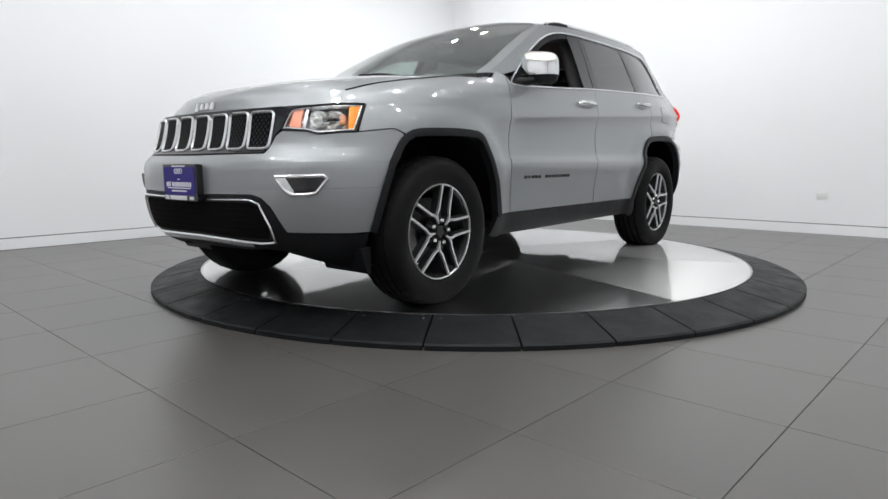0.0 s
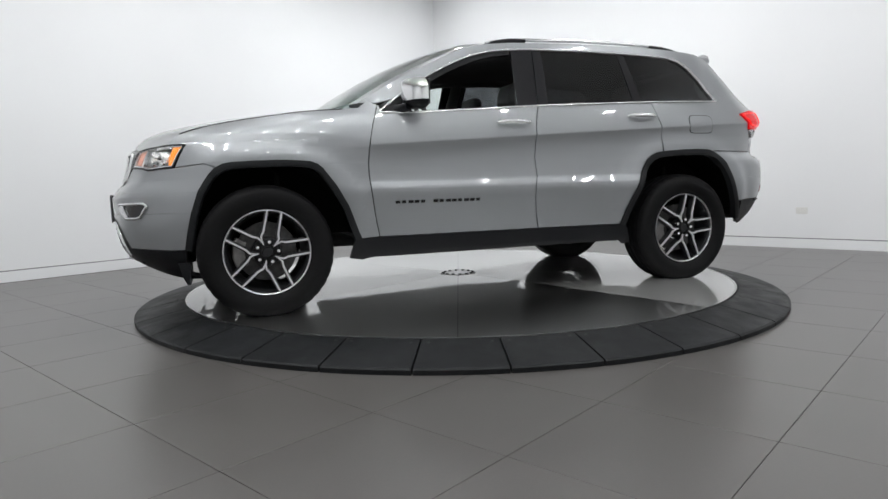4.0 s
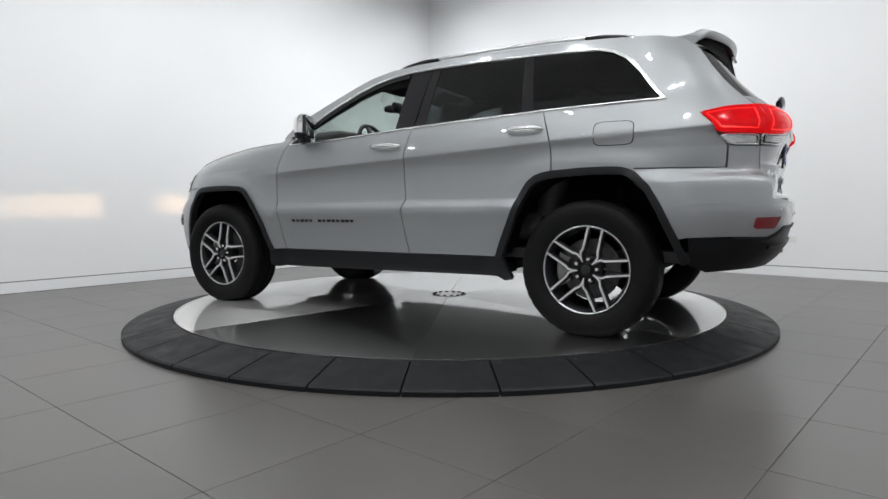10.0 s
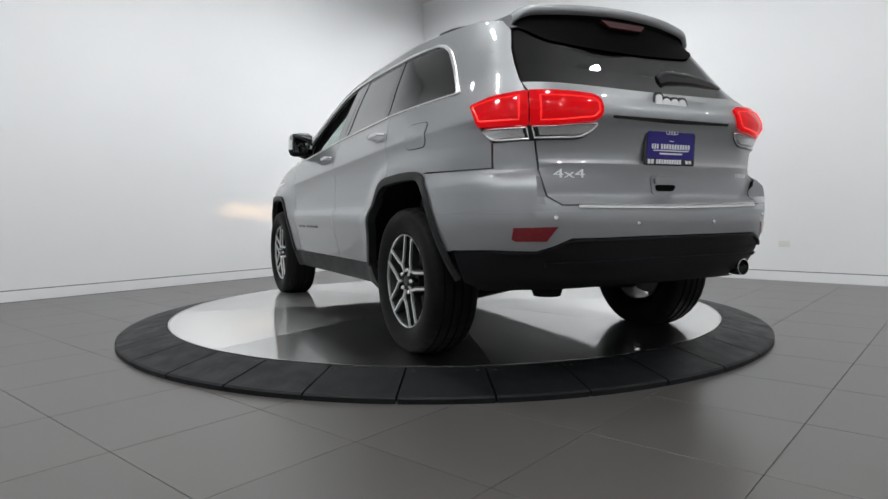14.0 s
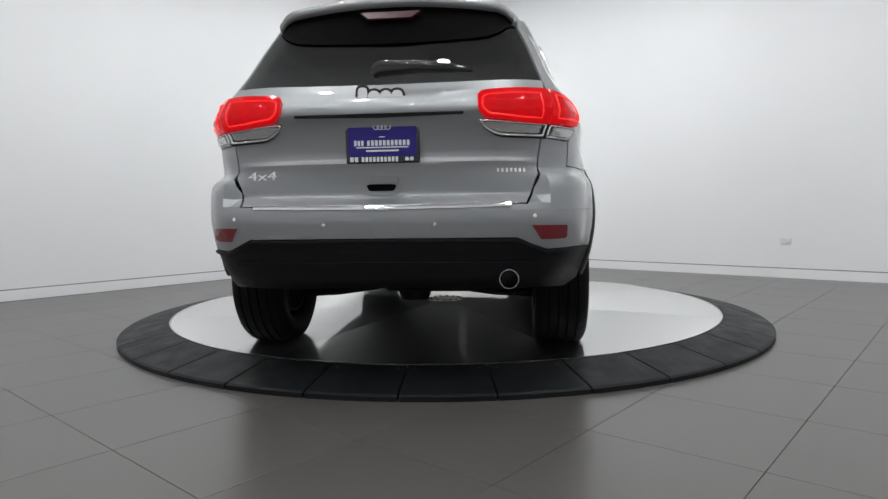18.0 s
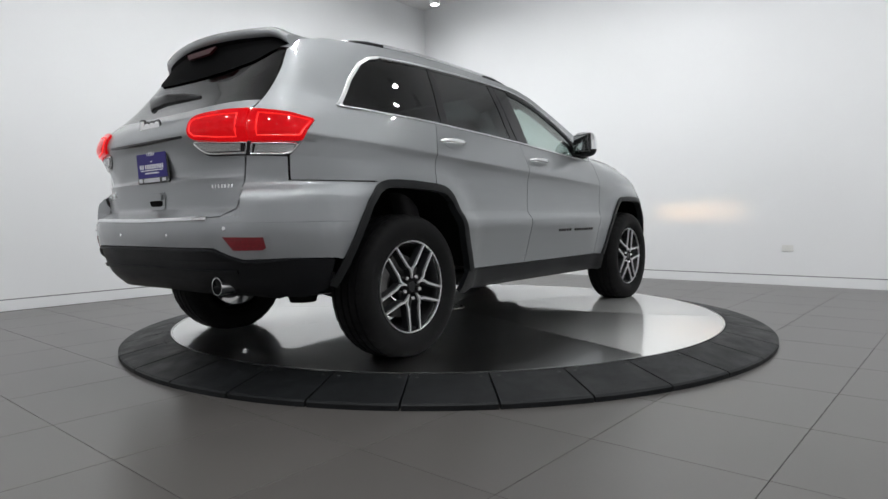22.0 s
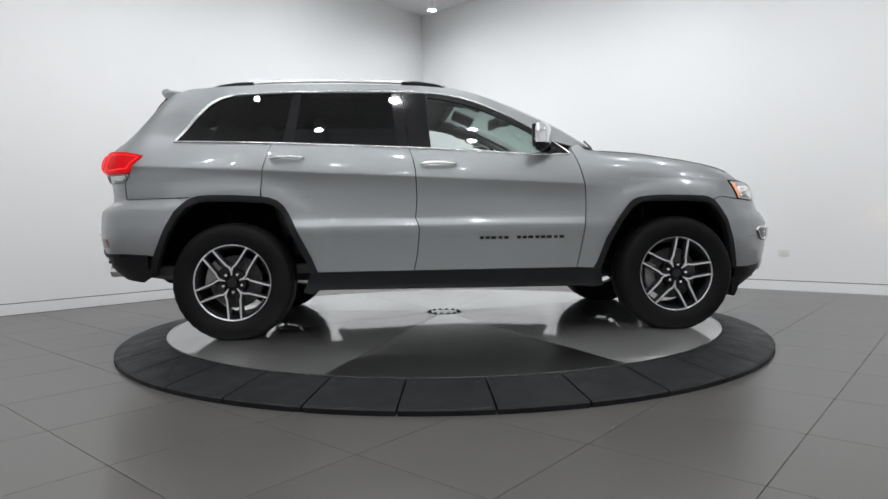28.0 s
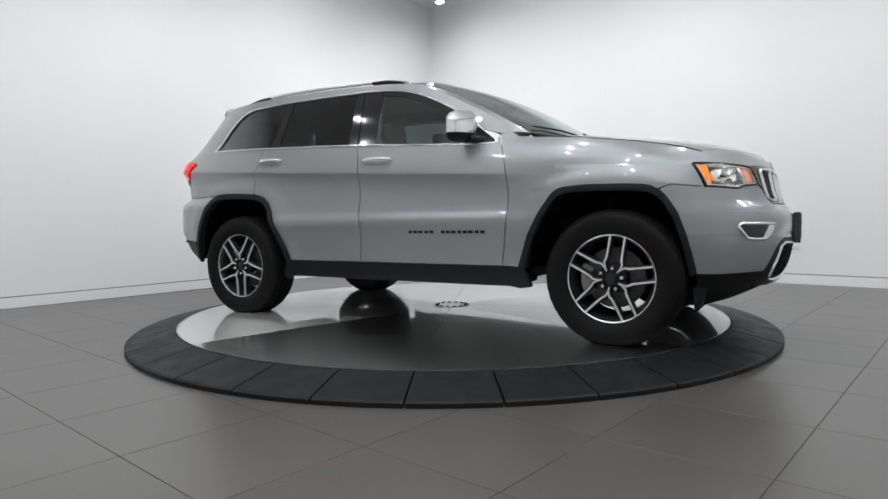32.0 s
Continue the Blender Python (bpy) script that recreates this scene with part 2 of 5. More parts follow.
def build_ceiling_lamps():
    base = thing("ceiling_spotlight", "white cylindrical ceiling spotlight, switched on, some added to brighten the room", "spotlight", "ceiling spotlights")
    part("body", lathe([(0.012, 0), (0.012, -0.06), (0.068, -0.065), (0.072, -0.08), (0.072, -0.33), (0.066, -0.335), (0.062, -0.325)], 32), M["lamp_white"], base, smooth=False)
    part("lens", lathe([(0.0, -0.327), (0.062, -0.327), (0.062, -0.322), (0.0, -0.322)], 32), M["lamp_glow"], base, "glowing lens")
    part("canopy", lathe([(0.0, 0.0), (0.05, 0.0), (0.05, -0.015), (0.0, -0.015)], 24), M["lamp_white"], base)
    first = True
    for a, b, tilt, way in LAMPS:
        p = lamp_pose(a, b, tilt, way)
        if first:
            base.matrix_basis = p
            first = False
        else:
            copy_thing(base, p)


def build_socket():
    # on the wall that the A axis meets, low above the baseboard
    ob = thing("wall_socket", "small white socket plate low on the white wall", "socket")
    part("plate", box(-0.006, 0.0, -0.058, 0.058, -0.036, 0.036, 0.003), M["socket"], ob)
    for s in (-1, 1):
        part("outlet", box(-0.009, -0.005, s * 0.026 - 0.015, s * 0.026 + 0.015, -0.02, 0.02, 0.004), M["socket"], ob)
    ob.location, ob.rotation_euler = room(A_WALL, 1.55, 0.42), (0, 0, radians(ROOM))


R_DISC, Z_DISC, Z_CENTRE, R_RING = 2.02, 0.086, 0.120, 2.33


def build_turntable():
    table = thing("turntable", "round turning car platform of polished steel plates", "turntable")
    n, seg = 8, 12
    off = radians(24.5)
    bm = bmesh.new()
    gap = 0.003
    rows = []
    for r in (0.14, 0.6, 1.2, 1.7, R_DISC - 0.012):
        z = Z_CENTRE + (Z_DISC - Z_CENTRE) * r / R_DISC
        e = gap / r / (math.tau / n)
        rows.append([bm.verts.new((r * math.cos(w), r * math.sin(w), z)) for w in
                     [math.tau / n * (-0.5 + e / 2 + (1 - e) * k / seg) for k in range(seg + 1)]])
    for p, q in zip(rows, rows[1:]):
        for k in range(seg):
            bm.faces.new((p[k], q[k], q[k + 1], p[k + 1]))
    ext = bmesh.ops.extrude_face_region(bm, geom=bm.faces[:])
    for v in ext["geom"]:
        if isinstance(v, bmesh.types.BMVert):
            v.co.z -= 0.012
    bmesh.ops.recalc_face_normals(bm, faces=bm.faces)
    first = None
    for i in range(n):
        if first is None:
            ob = first = part("plate", bm, M["plate"], table)
        else:
            ob = new("plate", first.data)
            ob.parent = table
        ob.rotation_euler = (0, 0, off + math.tau / n * (i + 0.5))
    part("rim", lathe([(R_DISC - 0.011, Z_DISC - 0.05), (R_DISC - 0.011, Z_DISC + 0.002), (R_DISC - 0.001, Z_DISC + 0.002), (R_DISC - 0.001, Z_DISC - 0.05)], 160, closed=True), M["rim_trim"], table, "bright aluminium edge")
    part("base", lathe([(0, 0.012), (R_DISC - 0.02, 0.012), (R_DISC - 0.02, Z_DISC - 0.016), (0.0, Z_CENTRE - 0.016)], 96), M["dark"], table)
    part("hub", lathe([(0, Z_CENTRE - 0.012), (0.136, Z_CENTRE - 0.012), (0.136, Z_CENTRE + 0.001), (0.0, Z_CENTRE + 0.001)], 48), M["plate"], table)
    for k in range(14):
        w = math.tau * k / 14
        part("bolt", moved(lathe([(0, 0.0), (0.012, 0.0), (0.011, 0.006), (0, 0.007)], 10), Matrix.Translation((0.12 * math.cos(w), 0.12 * math.sin(w), Z_CENTRE + 0.001))), M["dark"], table)
    return table


def build_ring():
    ring = thing("turntable_surround", "sloping black ramp of bolted plates round the turntable", "ramp")
    n = 34
    off = radians(-95.2)
    for i in range(n):
        bm = bmesh.new()
        w0, w1 = off + math.tau * i / n + 0.0021, off + math.tau * (i + 1) / n - 0.0021
        seg = 5
        prof = [(R_DISC + 0.004, Z_DISC - 0.002), (R_DISC + 0.010, Z_DISC), (R_RING - 0.012, 0.030), (R_RING, 0.022), (R_RING, 0.0), (R_DISC + 0.004, 0.0)]
        rings = [[bm.verts.new((r * math.cos(w0 + (w1 - w0) * k / seg), r * math.sin(w0 + (w1 - w0) * k / seg), z)) for k in range(seg + 1)] for r, z in prof]
        m = len(rings)
        for j in range(m):
            for k in range(seg):
                bm.faces.new((rings[j][k], rings[j][k + 1], rings[(j + 1) % m][k + 1], rings[(j + 1) % m][k]))
        bm.faces.new([r[0] for r in rings]), bm.faces.new([r[-1] for r in rings][::-1])
        bmesh.ops.recalc_face_normals(bm, faces=bm.faces)
        pl = part("ramp_plate", bm, M["rubber_ramp"], ring)
        for f in (0.1, 0.9):
            w = w0 + (w1 - w0) * f
            r = R_DISC + 0.05
            z = Z_DISC - 0.05 * (Z_DISC - 0.03) / (R_RING - R_DISC) + 0.002
            part("screw", moved(lathe([(0, 0.0), (0.008, 0.0), (0.006, 0.003), (0, 0.003)], 8), Matrix.Translation((r * math.cos(w), r * math.sin(w), z))), M["dark"], pl)
    return ring


build_room()
build_floor()
build_ceiling_lamps()
build_socket()
table = build_turntable()
build_ring()

# ---------------------------------------------------------------- the car's outer form, x ahead, y to its left, z up
def smooth(v, lo, hi):
    t = min(1.0, max(0.0, (v - lo) / (hi - lo)))
    return t * t * (3 - 2 * t)


def curve(v, knots):
    """A smooth line through knots (v, value), rising in v."""
    if v <= knots[0][0]:
        return knots[0][1]
    if v >= knots[-1][0]:
        return knots[-1][1]
    n = len(knots)
    for i in range(n - 1):
        (a, p), (b, q) = knots[i], knots[i + 1]
        if v <= b:
            h = b - a
            d = (q - p) / h
            d0 = (p - knots[i - 1][1]) / (a - knots[i - 1][0]) if i else d
            d1 = (knots[i + 2][1] - q) / (knots[i + 2][0] - b) if i + 2 < n else d
            m0 = 0 if d0 * d <= 0 else 2 * d0 * d / (d0 + d)
            m1 = 0 if d1 * d <= 0 else 2 * d1 * d / (d1 + d)
            t = (v - a) / h
            return (p * (1 + 2 * t) * (1 - t) ** 2 + h * m0 * t * (1 - t) ** 2 + q * t * t * (3 - 2 * t) + h * m1 * t * t * (t - 1))


XF, XR = 1.507, -1.403           # axles
HUB = 0.461
NOSE = [(0.28, 2.08), (0.38, 2.24), (0.46, 2.318), (0.55, 2.352), (0.70, 2.372), (0.79, 2.373), (0.84, 2.345), (0.885, 2.298), (0.96, 2.274), (1.06, 2.255), (1.10, 2.238), (1.17, 2.14), (1.22, 2.04)]
TAIL = [(0.40, -2.15), (0.48, -2.27), (0.55, -2.335), (0.66, -2.366), (0.73, -2.380), (0.80, -2.388), (0.845, -2.376), (0.868, -2.330), (0.89, -2.302), (0.93, -2.305), (1.0, -2.316), (1.022, -2.320), (1.042, -2.307), (1.10, -2.316), (1.19, -2.345), (1.225, -2.365), (1.25, -2.362), (1.30, -2.330), (1.36, -2.255), (1.45, -2.155), (1.55, -2.070), (1.66, -1.985), (1.78, -1.89)]
WING = [(0.40, -2.15), (0.48, -2.27), (0.55, -2.335), (0.66, -2.366), (0.73, -2.380), (0.80, -2.388), (0.90, -2.383), (0.945, -2.374), (0.968, -2.355), (0.985, -2.330), (1.005, -2.320), (1.06, -2.318), (1.10, -2.322), (1.19, -2.345), (1.225, -2.365), (1.25, -2.362), (1.30, -2.330), (1.36, -2.255), (1.45, -2.155), (1.55, -2.070), (1.66, -1.985), (1.78, -1.89)]   # the same beside the tailgate
REAR_SIDE = [(0.36, 0.84), (0.42, 0.872), (0.52, 0.896), (0.66, 0.922), (0.80, 0.936), (0.92, 0.932), (0.955, 0.927), (0.985, 0.912), (1.005, 0.908), (1.06, 0.914), (1.102, 0.924)]
SIDE = [(0.36, 0.84), (0.42, 0.872), (0.52, 0.892), (0.62, 0.907), (0.72, 0.926), (0.785, 0.940), (0.803, 0.940), (0.818, 0.936), (0.845, 0.920), (0.862, 0.914), (0.90, 0.909), (0.95, 0.906), (1.0, 0.907), (1.06, 0.914), (1.102, 0.926), (1.112, 0.930), (1.121, 0.9285), (1.22, 0.901), (1.30, 0.872), (1.34, 0.852), (1.50, 0.787), (1.66, 0.712), (1.74, 0.668), (1.80, 0.62)]
FRONT_SIDE = [(0.36, 0.835), (0.42, 0.864), (0.52, 0.886), (0.66, 0.908), (0.80, 0.923), (0.95, 0.926), (1.05, 0.922), (1.12, 0.909), (1.18, 0.880), (1.22, 0.842), (1.25, 0.795), (1.27, 0.74)]
CREST = [(0.8, 1.300), (1.02, 1.29), (1.23, 1.278), (1.42, 1.252), (1.61, 1.226), (1.80, 1.190), (1.92, 1.155), (2.0, 1.132), (2.1, 1.095)]
XCF, XCR, NF = 0.90, -1.0, 3.9
ROUND = [(0.5, 4.2), (0.7, 4.8), (0.92, 4.8), (1.0, 4.3), (1.25, 5.0), (1.36, 6.2), (1.50, 7.6), (1.75, 8.2)]   # how square the rear corners are, by height


def half_width(x, z):
    lean = 0.052 * x * smooth(z, 0.80, 1.05)
    w = curve(z + lean, SIDE)
    if x < -1.1:        # the cabin draws in towards the tail
        w -= 0.10 * min(1.0, (-1.1 - x) / 0.7) ** 1.6 * smooth(z, 1.08, 1.46)
    if x < -1.45 and z < 1.102:
        w += (curve(z, REAR_SIDE) - w) * smooth(-x, 1.50, 1.80) * (1 - smooth(z, 1.05, 1.10))
    if x > 0.7:
        f = curve(z + 1.25 - curve(x, CREST), FRONT_SIDE)
        w += (f - w) * smooth(x, 0.70, 1.15)
    # flared lips round the wheels
    for xw, top in ((XF, 0.53), (XR, 0.565)):
        q = ((abs(x - xw) / 0.52) ** 2.8 + (max(z - HUB, 0) / top) ** 2.8) ** (1 / 2.8)
        w += 0.022 * (1 - smooth(q, 1.03, 1.20))
    return w


def side(x, z):
    """The left flank at x, z."""
    w = half_width(x, z)
    if x > XCF:
        a = curve(z, NOSE) - XCF
        u = min(0.999, (x - XCF) / a)
        return Vector((x, w * (1 - u ** NF) ** (1 / NF), z))
    if x < XCR:
        a = XCR - curve(z, WING)
        u, n = min(0.999, (XCR - x) / a), curve(z, ROUND)
        return Vector((x, w * (1 - u ** n) ** (1 / n), z))
    return Vector((x, w, z))


def wrap(deg, z, rear=False):
    """The front end (or the rear) at an angle from the middle, to the car's left, and a height."""
    c, s = math.cos(radians(deg)), math.sin(radians(deg))
    xc, n = (XCR, curve(z, ROUND)) if rear else (XCF, NF)
    k = smooth(abs(deg), 27.0, 28.3)
    a = (XCR - curve(z, TAIL) * (1 - k) - curve(z, WING) * k) if rear else (curve(z, NOSE) - XCF)
    x = xc
    for _ in range(3):
        w = half_width(x, z)
        r = 1 / ((abs(c) / a) ** n + (abs(s) / w) ** n) ** (1 / n)
        x = xc - r * c if rear else xc + r * c
    return Vector((x, r * s, z))


from mathutils.geometry import tessellate_polygon


# flank coordinates: u is x along the doors and goes on round both ends
def flank(u, z):
    if u > XCF:
        return wrap(90 - (u - XCF) / 1.6 * 90, z)
    if u < XCR:
        return wrap(90 - (XCR - u) / 1.6 * 90, z, True)
    return side(u, z)


def X(x, z):
    """Flank coordinates of a point of the side given by x."""
    if XCR <= x <= XCF:
        return (x, z)
    p = side(x, z)
    if x > XCF:
        return (XCF + (90 - math.degrees(math.atan2(p.y, x - XCF))) / 90 * 1.6, z)
    return (XCR - (90 - math.degrees(math.atan2(p.y, XCR - x))) / 90 * 1.6, z)


def F(deg, z):
    return (XCF + (90 - deg) / 90 * 1.6, z)


def R(deg, z):
    return (XCR - (90 - deg) / 90 * 1.6, z)


def mirrored(f):
    def g(u, z):
        p = f(u, z)
        return Vector((p[0], -p[1], p[2]))
    return g


def normal_of(f, u, z, e=0.004):
    a = Vector(f(u + e, z)) - Vector(f(u - e, z))
    b = Vector(f(u, z + e)) - Vector(f(u, z - e))
    n = a.cross(b).normalized()
    p = Vector(f(u, z))
    out = p - Vector((max(-1.3, min(1.3, p.x)), 0, min(p.z, 0.9)))
    return n if n.dot(out) > 0 else -n


CREASES = [(0.052, 1.128), (0.052, 1.119), (0.052, 1.112), (0.052, 1.103), (0.052, 1.085), (0, 0.862), (0, 0.845), (0, 0.818), (0, 0.803), (0, 0.785)]


def sheet(poly, f, du=0.06, dz=0.05, thick=0.012, out=0.0, lines=()):
    """A panel with thickness: an outline in the coordinates of f, laid on that surface."""
    bm = bmesh.new()
    clean = [p for i, p in enumerate(poly) if (Vector(p) - Vector(poly[i - 1])).length > 1e-5]
    corner = [bm.verts.new((p[0], p[1], 0)) for p in clean]
    for tri in tessellate_polygon([[Vector((p[0], p[1], 0)) for p in clean]]):
        bm.faces.new([corner[i] for i in tri])
    us, zs = [p[0] for p in poly], [p[1] for p in poly]
    for axis, lo, hi, d in ((0, min(us), max(us), du), (1, min(zs), max(zs), dz)):
        n = int((hi - lo) / d) + 1
        for i in range(1, n):
            c, no = [0, 0, 0], [0, 0, 0]
            c[axis], no[axis] = lo + (hi - lo) * i / n, 1
            bmesh.ops.bisect_plane(bm, geom=bm.verts[:] + bm.edges[:] + bm.faces[:], plane_co=c, plane_no=no, dist=1e-5)
    for slope, z0 in lines:
        bmesh.ops.bisect_plane(bm, geom=bm.verts[:] + bm.edges[:] + bm.faces[:], plane_co=(0, z0, 0), plane_no=(slope, 1, 0), dist=1e-5)
    bmesh.ops.dissolve_limit(bm, angle_limit=0.01, verts=[], edges=[e for e in bm.edges if len(e.link_faces) == 2 and e.calc_length() < 0.002])
    bm.verts.index_update()
    flat = [(v.co.x, v.co.y) for v in bm.verts]
    faces = [[v.index for v in fc.verts] for fc in bm.faces]
    rim = [(e.verts[0].index, e.verts[1].index) for e in bm.edges if len(e.link_faces) == 1]
    bm.free()
    top, low = [], []
    for u, z in flat:
        p, n = Vector(f(u, z)), normal_of(f, u, z)
        top.append(p + n * out)
        low.append(p + n * (out - thick))
    bm = bmesh.new()
    a = [bm.verts.new(p) for p in top]
    b = [bm.verts.new(p) for p in low]
    for fc in faces:
        bm.faces.new([a[i] for i in fc])
        bm.faces.new([b[i] for i in reversed(fc)])
    for i, j in rim:
        bm.faces.new((a[i], a[j], b[j], b[i]))
    bmesh.ops.recalc_face_normals(bm, faces=bm.faces)
    return bm


def rounded(poly, cut=0.3, keep=()):
    """An outline with softened corners; keep names the corners that stay sharp."""
    out = []
    n = len(poly)
    for i, p in enumerate(poly):
        if i in keep:
            out.append(p)
            continue
        a, b = poly[i - 1], poly[(i + 1) % n]
        q = (p[0] + (a[0] - p[0]) * cut, p[1] + (a[1] - p[1]) * cut)
        r = (p[0] + (b[0] - p[0]) * cut, p[1] + (b[1] - p[1]) * cut)
        for t in (0, 0.25, 0.5, 0.75, 1):
            out.append(tuple((1 - t) ** 2 * q[k] + 2 * t * (1 - t) * p[k] + t * t * r[k] for k in (0, 1)))
    return out


def soft(ob, angle=32):
    ob.data.shade_smooth()
    ob.data.set_sharp_from_angle(angle=radians(angle))
    return ob


def ribbon(path, f, width, out=0.004, thick=0.006, closed=False, steps=4):
    """A flat bead along a path in the coordinates of f."""
    pts = []
    n = len(path)
    for i in range(n if closed else n - 1):
        a, b = path[i], path[(i + 1) % n]
        for k in range(steps):
            pts.append((a[0] + (b[0] - a[0]) * k / steps, a[1] + (b[1] - a[1]) * k / steps))
    if not closed:
        pts.append(path[-1])
    m = len(pts)
    P = [Vector(f(u, z)) for u, z in pts]
    N = [normal_of(f, u, z) for u, z in pts]
    bm = bmesh.new()
    rows = []
    for i in range(m):
        d = (P[(i + 1) % m] - P[i - 1]) if closed else (P[min(i + 1, m - 1)] - P[max(i - 1, 0)])
        s = d.normalized().cross(N[i]).normalized() * width / 2
        rows.append([bm.verts.new(P[i] + s + N[i] * (out - thick)), bm.verts.new(P[i] + s * 0.9 + N[i] * (out * 0.7)), bm.verts.new(P[i] + N[i] * out),
                     bm.verts.new(P[i] - s * 0.9 + N[i] * (out * 0.7)), bm.verts.new(P[i] - s + N[i] * (out - thick))])
    for i in range(m if closed else m - 1):
        p, q = rows[i], rows[(i + 1) % m]
        for k in range(5):
            bm.faces.new((p[k], p[(k + 1) % 5], q[(k + 1) % 5], q[k]))
    if not closed:
        bm.faces.new(rows[0]), bm.faces.new(rows[-1][::-1])
    bmesh.ops.recalc_face_normals(bm, faces=bm.faces)
    return bm


def grid(rows):
    """A smooth sheet through rows of points."""
    bm = bmesh.new()
    vs = [[bm.verts.new(p) for p in r] for r in rows]
    for p, q in zip(vs, vs[1:]):
        for k in range(len(p) - 1):
            bm.faces.new((p[k], p[k + 1], q[k + 1], q[k]))
    return bm


def thicken(bm, t, up=True):
    bm.normal_update()
    s = sum((fc.normal.z for fc in bm.faces))
    if (s < 0) == up:
        bmesh.ops.reverse_faces(bm, faces=bm.faces[:])
        bm.normal_update()
    n = {v: v.normal.copy() for v in bm.verts}
    faces = [list(fc.verts) for fc in bm.faces]
    rim = [list(e.verts) for e in bm.edges if len(e.link_faces) == 1]
    low = {v: bm.verts.new(v.co - n[v] * t) for v in list(n)}
    for fc in faces:
        bm.faces.new([low[v] for v in reversed(fc)])
    for a, b in rim:
        bm.faces.new((a, b, low[b], low[a]))
    bmesh.ops.recalc_face_normals(bm, faces=bm.faces)
    return bm


M["paint"] = material("silver_metallic_paint", (0.296, 0.308, 0.319), 0.41, metal=0.58, coat=1.0, grain=0.03, grain_scale=900, bump=0.01, bump_scale=1500)
M["chrome"] = material("chrome", (0.82, 0.83, 0.84), 0.06, metal=1.0, rough_var=0.02)
M["satin"] = material("satin_silver", (0.78, 0.79, 0.80), 0.25, metal=1.0)
M["black_plastic"] = material("black_plastic", (0.0065, 0.007, 0.0085), 0.42, spec=0.25, grain=0.12, grain_scale=300, bump=0.12, bump_scale=900, rough_var=0.06)
M["grey_plastic"] = material("dark_grey_plastic", (0.012, 0.013, 0.0142), 0.45, spec=0.25, grain=0.12, grain_scale=300, bump=0.12, bump_scale=900)
M["gloss_black"] = material("gloss_black", (0.012, 0.012, 0.014), 0.08, spec=0.5, coat=0.3)
M["liner"] = material("wheel_liner", (0.004, 0.004, 0.004), 0.9, spec=0.1, grain=0.2)
M["tyre"] = material("tyre_rubber", (0.006, 0.006, 0.0064), 0.62, spec=0.16, grain=0.15, grain_scale=60, bump=0.2, bump_scale=400, rough_var=0.08)
M["machined"] = material("machined_alloy", (0.80, 0.80, 0.81), 0.32, metal=0.9, grain=0.04, grain_scale=80)
M["alloy_dark"] = material("dark_grey_alloy", (0.016, 0.0165, 0.018), 0.35, spec=0.35, grain=0.1)
M["brake"] = material("brake_steel", (0.30, 0.295, 0.29), 0.45, metal=0.4, grain=0.15, grain_scale=50)
M["rotor"] = material("brake_rotor", (0.075, 0.074, 0.073), 0.45, metal=0.5, grain=0.25, grain_scale=40)
M["glass"] = material("window_glass", (0.86, 0.95, 0.92), 0.0, transmission=1.0, ior=1.7)
M["privacy"] = material("dark_tinted_glass", (0.12, 0.128, 0.135), 0.0, transmission=1.0, ior=1.5)
M["lens_clear"] = material("clear_lens", (0.97, 0.98, 0.98), 0.0, transmission=1.0, ior=1.45)
M["red_lens"] = material("red_lens", (0.22, 0.002, 0.004), 0.08, spec=0.15, coat=0.1, emit=(1.0, 0.006, 0.010), strength=0.38, stain=0.35, stain_scale=9)
M["red_tube"] = material("red_light_tube", (0.6, 0.03, 0.03), 0.2, emit=(1.0, 0.014, 0.012), strength=0.66)
M["red_reflector"] = material("red_reflector", (0.16, 0.006, 0.012), 0.15, coat=0.6, grain=0.25, grain_scale=120)
M["brake_red"] = material("unlit_red_lens", (0.045, 0.004, 0.007), 0.3, coat=0.2, grain=0.25, grain_scale=120)
M["spoiler_black"] = material("matt_black_plastic", (0.003, 0.003, 0.0034), 0.75, spec=0.06, grain=0.15)
M["amber"] = material("amber_lens", (0.72, 0.20, 0.02), 0.12, coat=0.5, emit=(1.0, 0.35, 0.03), strength=0.12, grain=0.2, grain_scale=60)
M["amber_inner"] = material("salmon_reflector", (0.62, 0.24, 0.15), 0.15, coat=0.4, grain=0.2, grain_scale=50)
M["nut"] = material("bright_nut", (0.9, 0.9, 0.91), 0.25, metal=1.0)
M["badge"] = material("badge_silver", (0.82, 0.82, 0.83), 0.3, metal=0.15)
# mirror colour darkened in place of the dark view that it reflects
M["dark_mirror"] = material("darkened_mirror", (0.40, 0.41, 0.42), 0.03, metal=1.0)
M["bulb"] = material("lit_bulb", (1, 0.9, 0.75), 0.3, emit=(1.0, 0.62, 0.3), strength=120000)
M["reflector"] = material("lamp_reflector", (0.90, 0.90, 0.90), 0.2, metal=0.75)
M["plate_blue"] = material("blue_plate", (0.03, 0.022, 0.19), 0.5, spec=0.25, grain=0.06)
M["plate_white"] = material("white_print", (0.75, 0.76, 0.8), 0.4)
M["leather"] = material("dark_leather", (0.045, 0.045, 0.047), 0.5, grain=0.15, bump=0.2, bump_scale=300)
M["headliner"] = material("dark_headliner", (0.05, 0.05, 0.05), 0.9, grain=0.06)
M["dash"] = material("dashboard_vinyl", (0.04, 0.041, 0.042), 0.55, grain=0.1, bump=0.2, bump_scale=400)
M["under"] = material("underbody", (0.012, 0.012, 0.012), 0.75, spec=0.15, grain=0.3, grain_scale=20)
M["pipe"] = material("exhaust_steel", (0.30, 0.29, 0.28), 0.35, metal=1.0, grain=0.15)



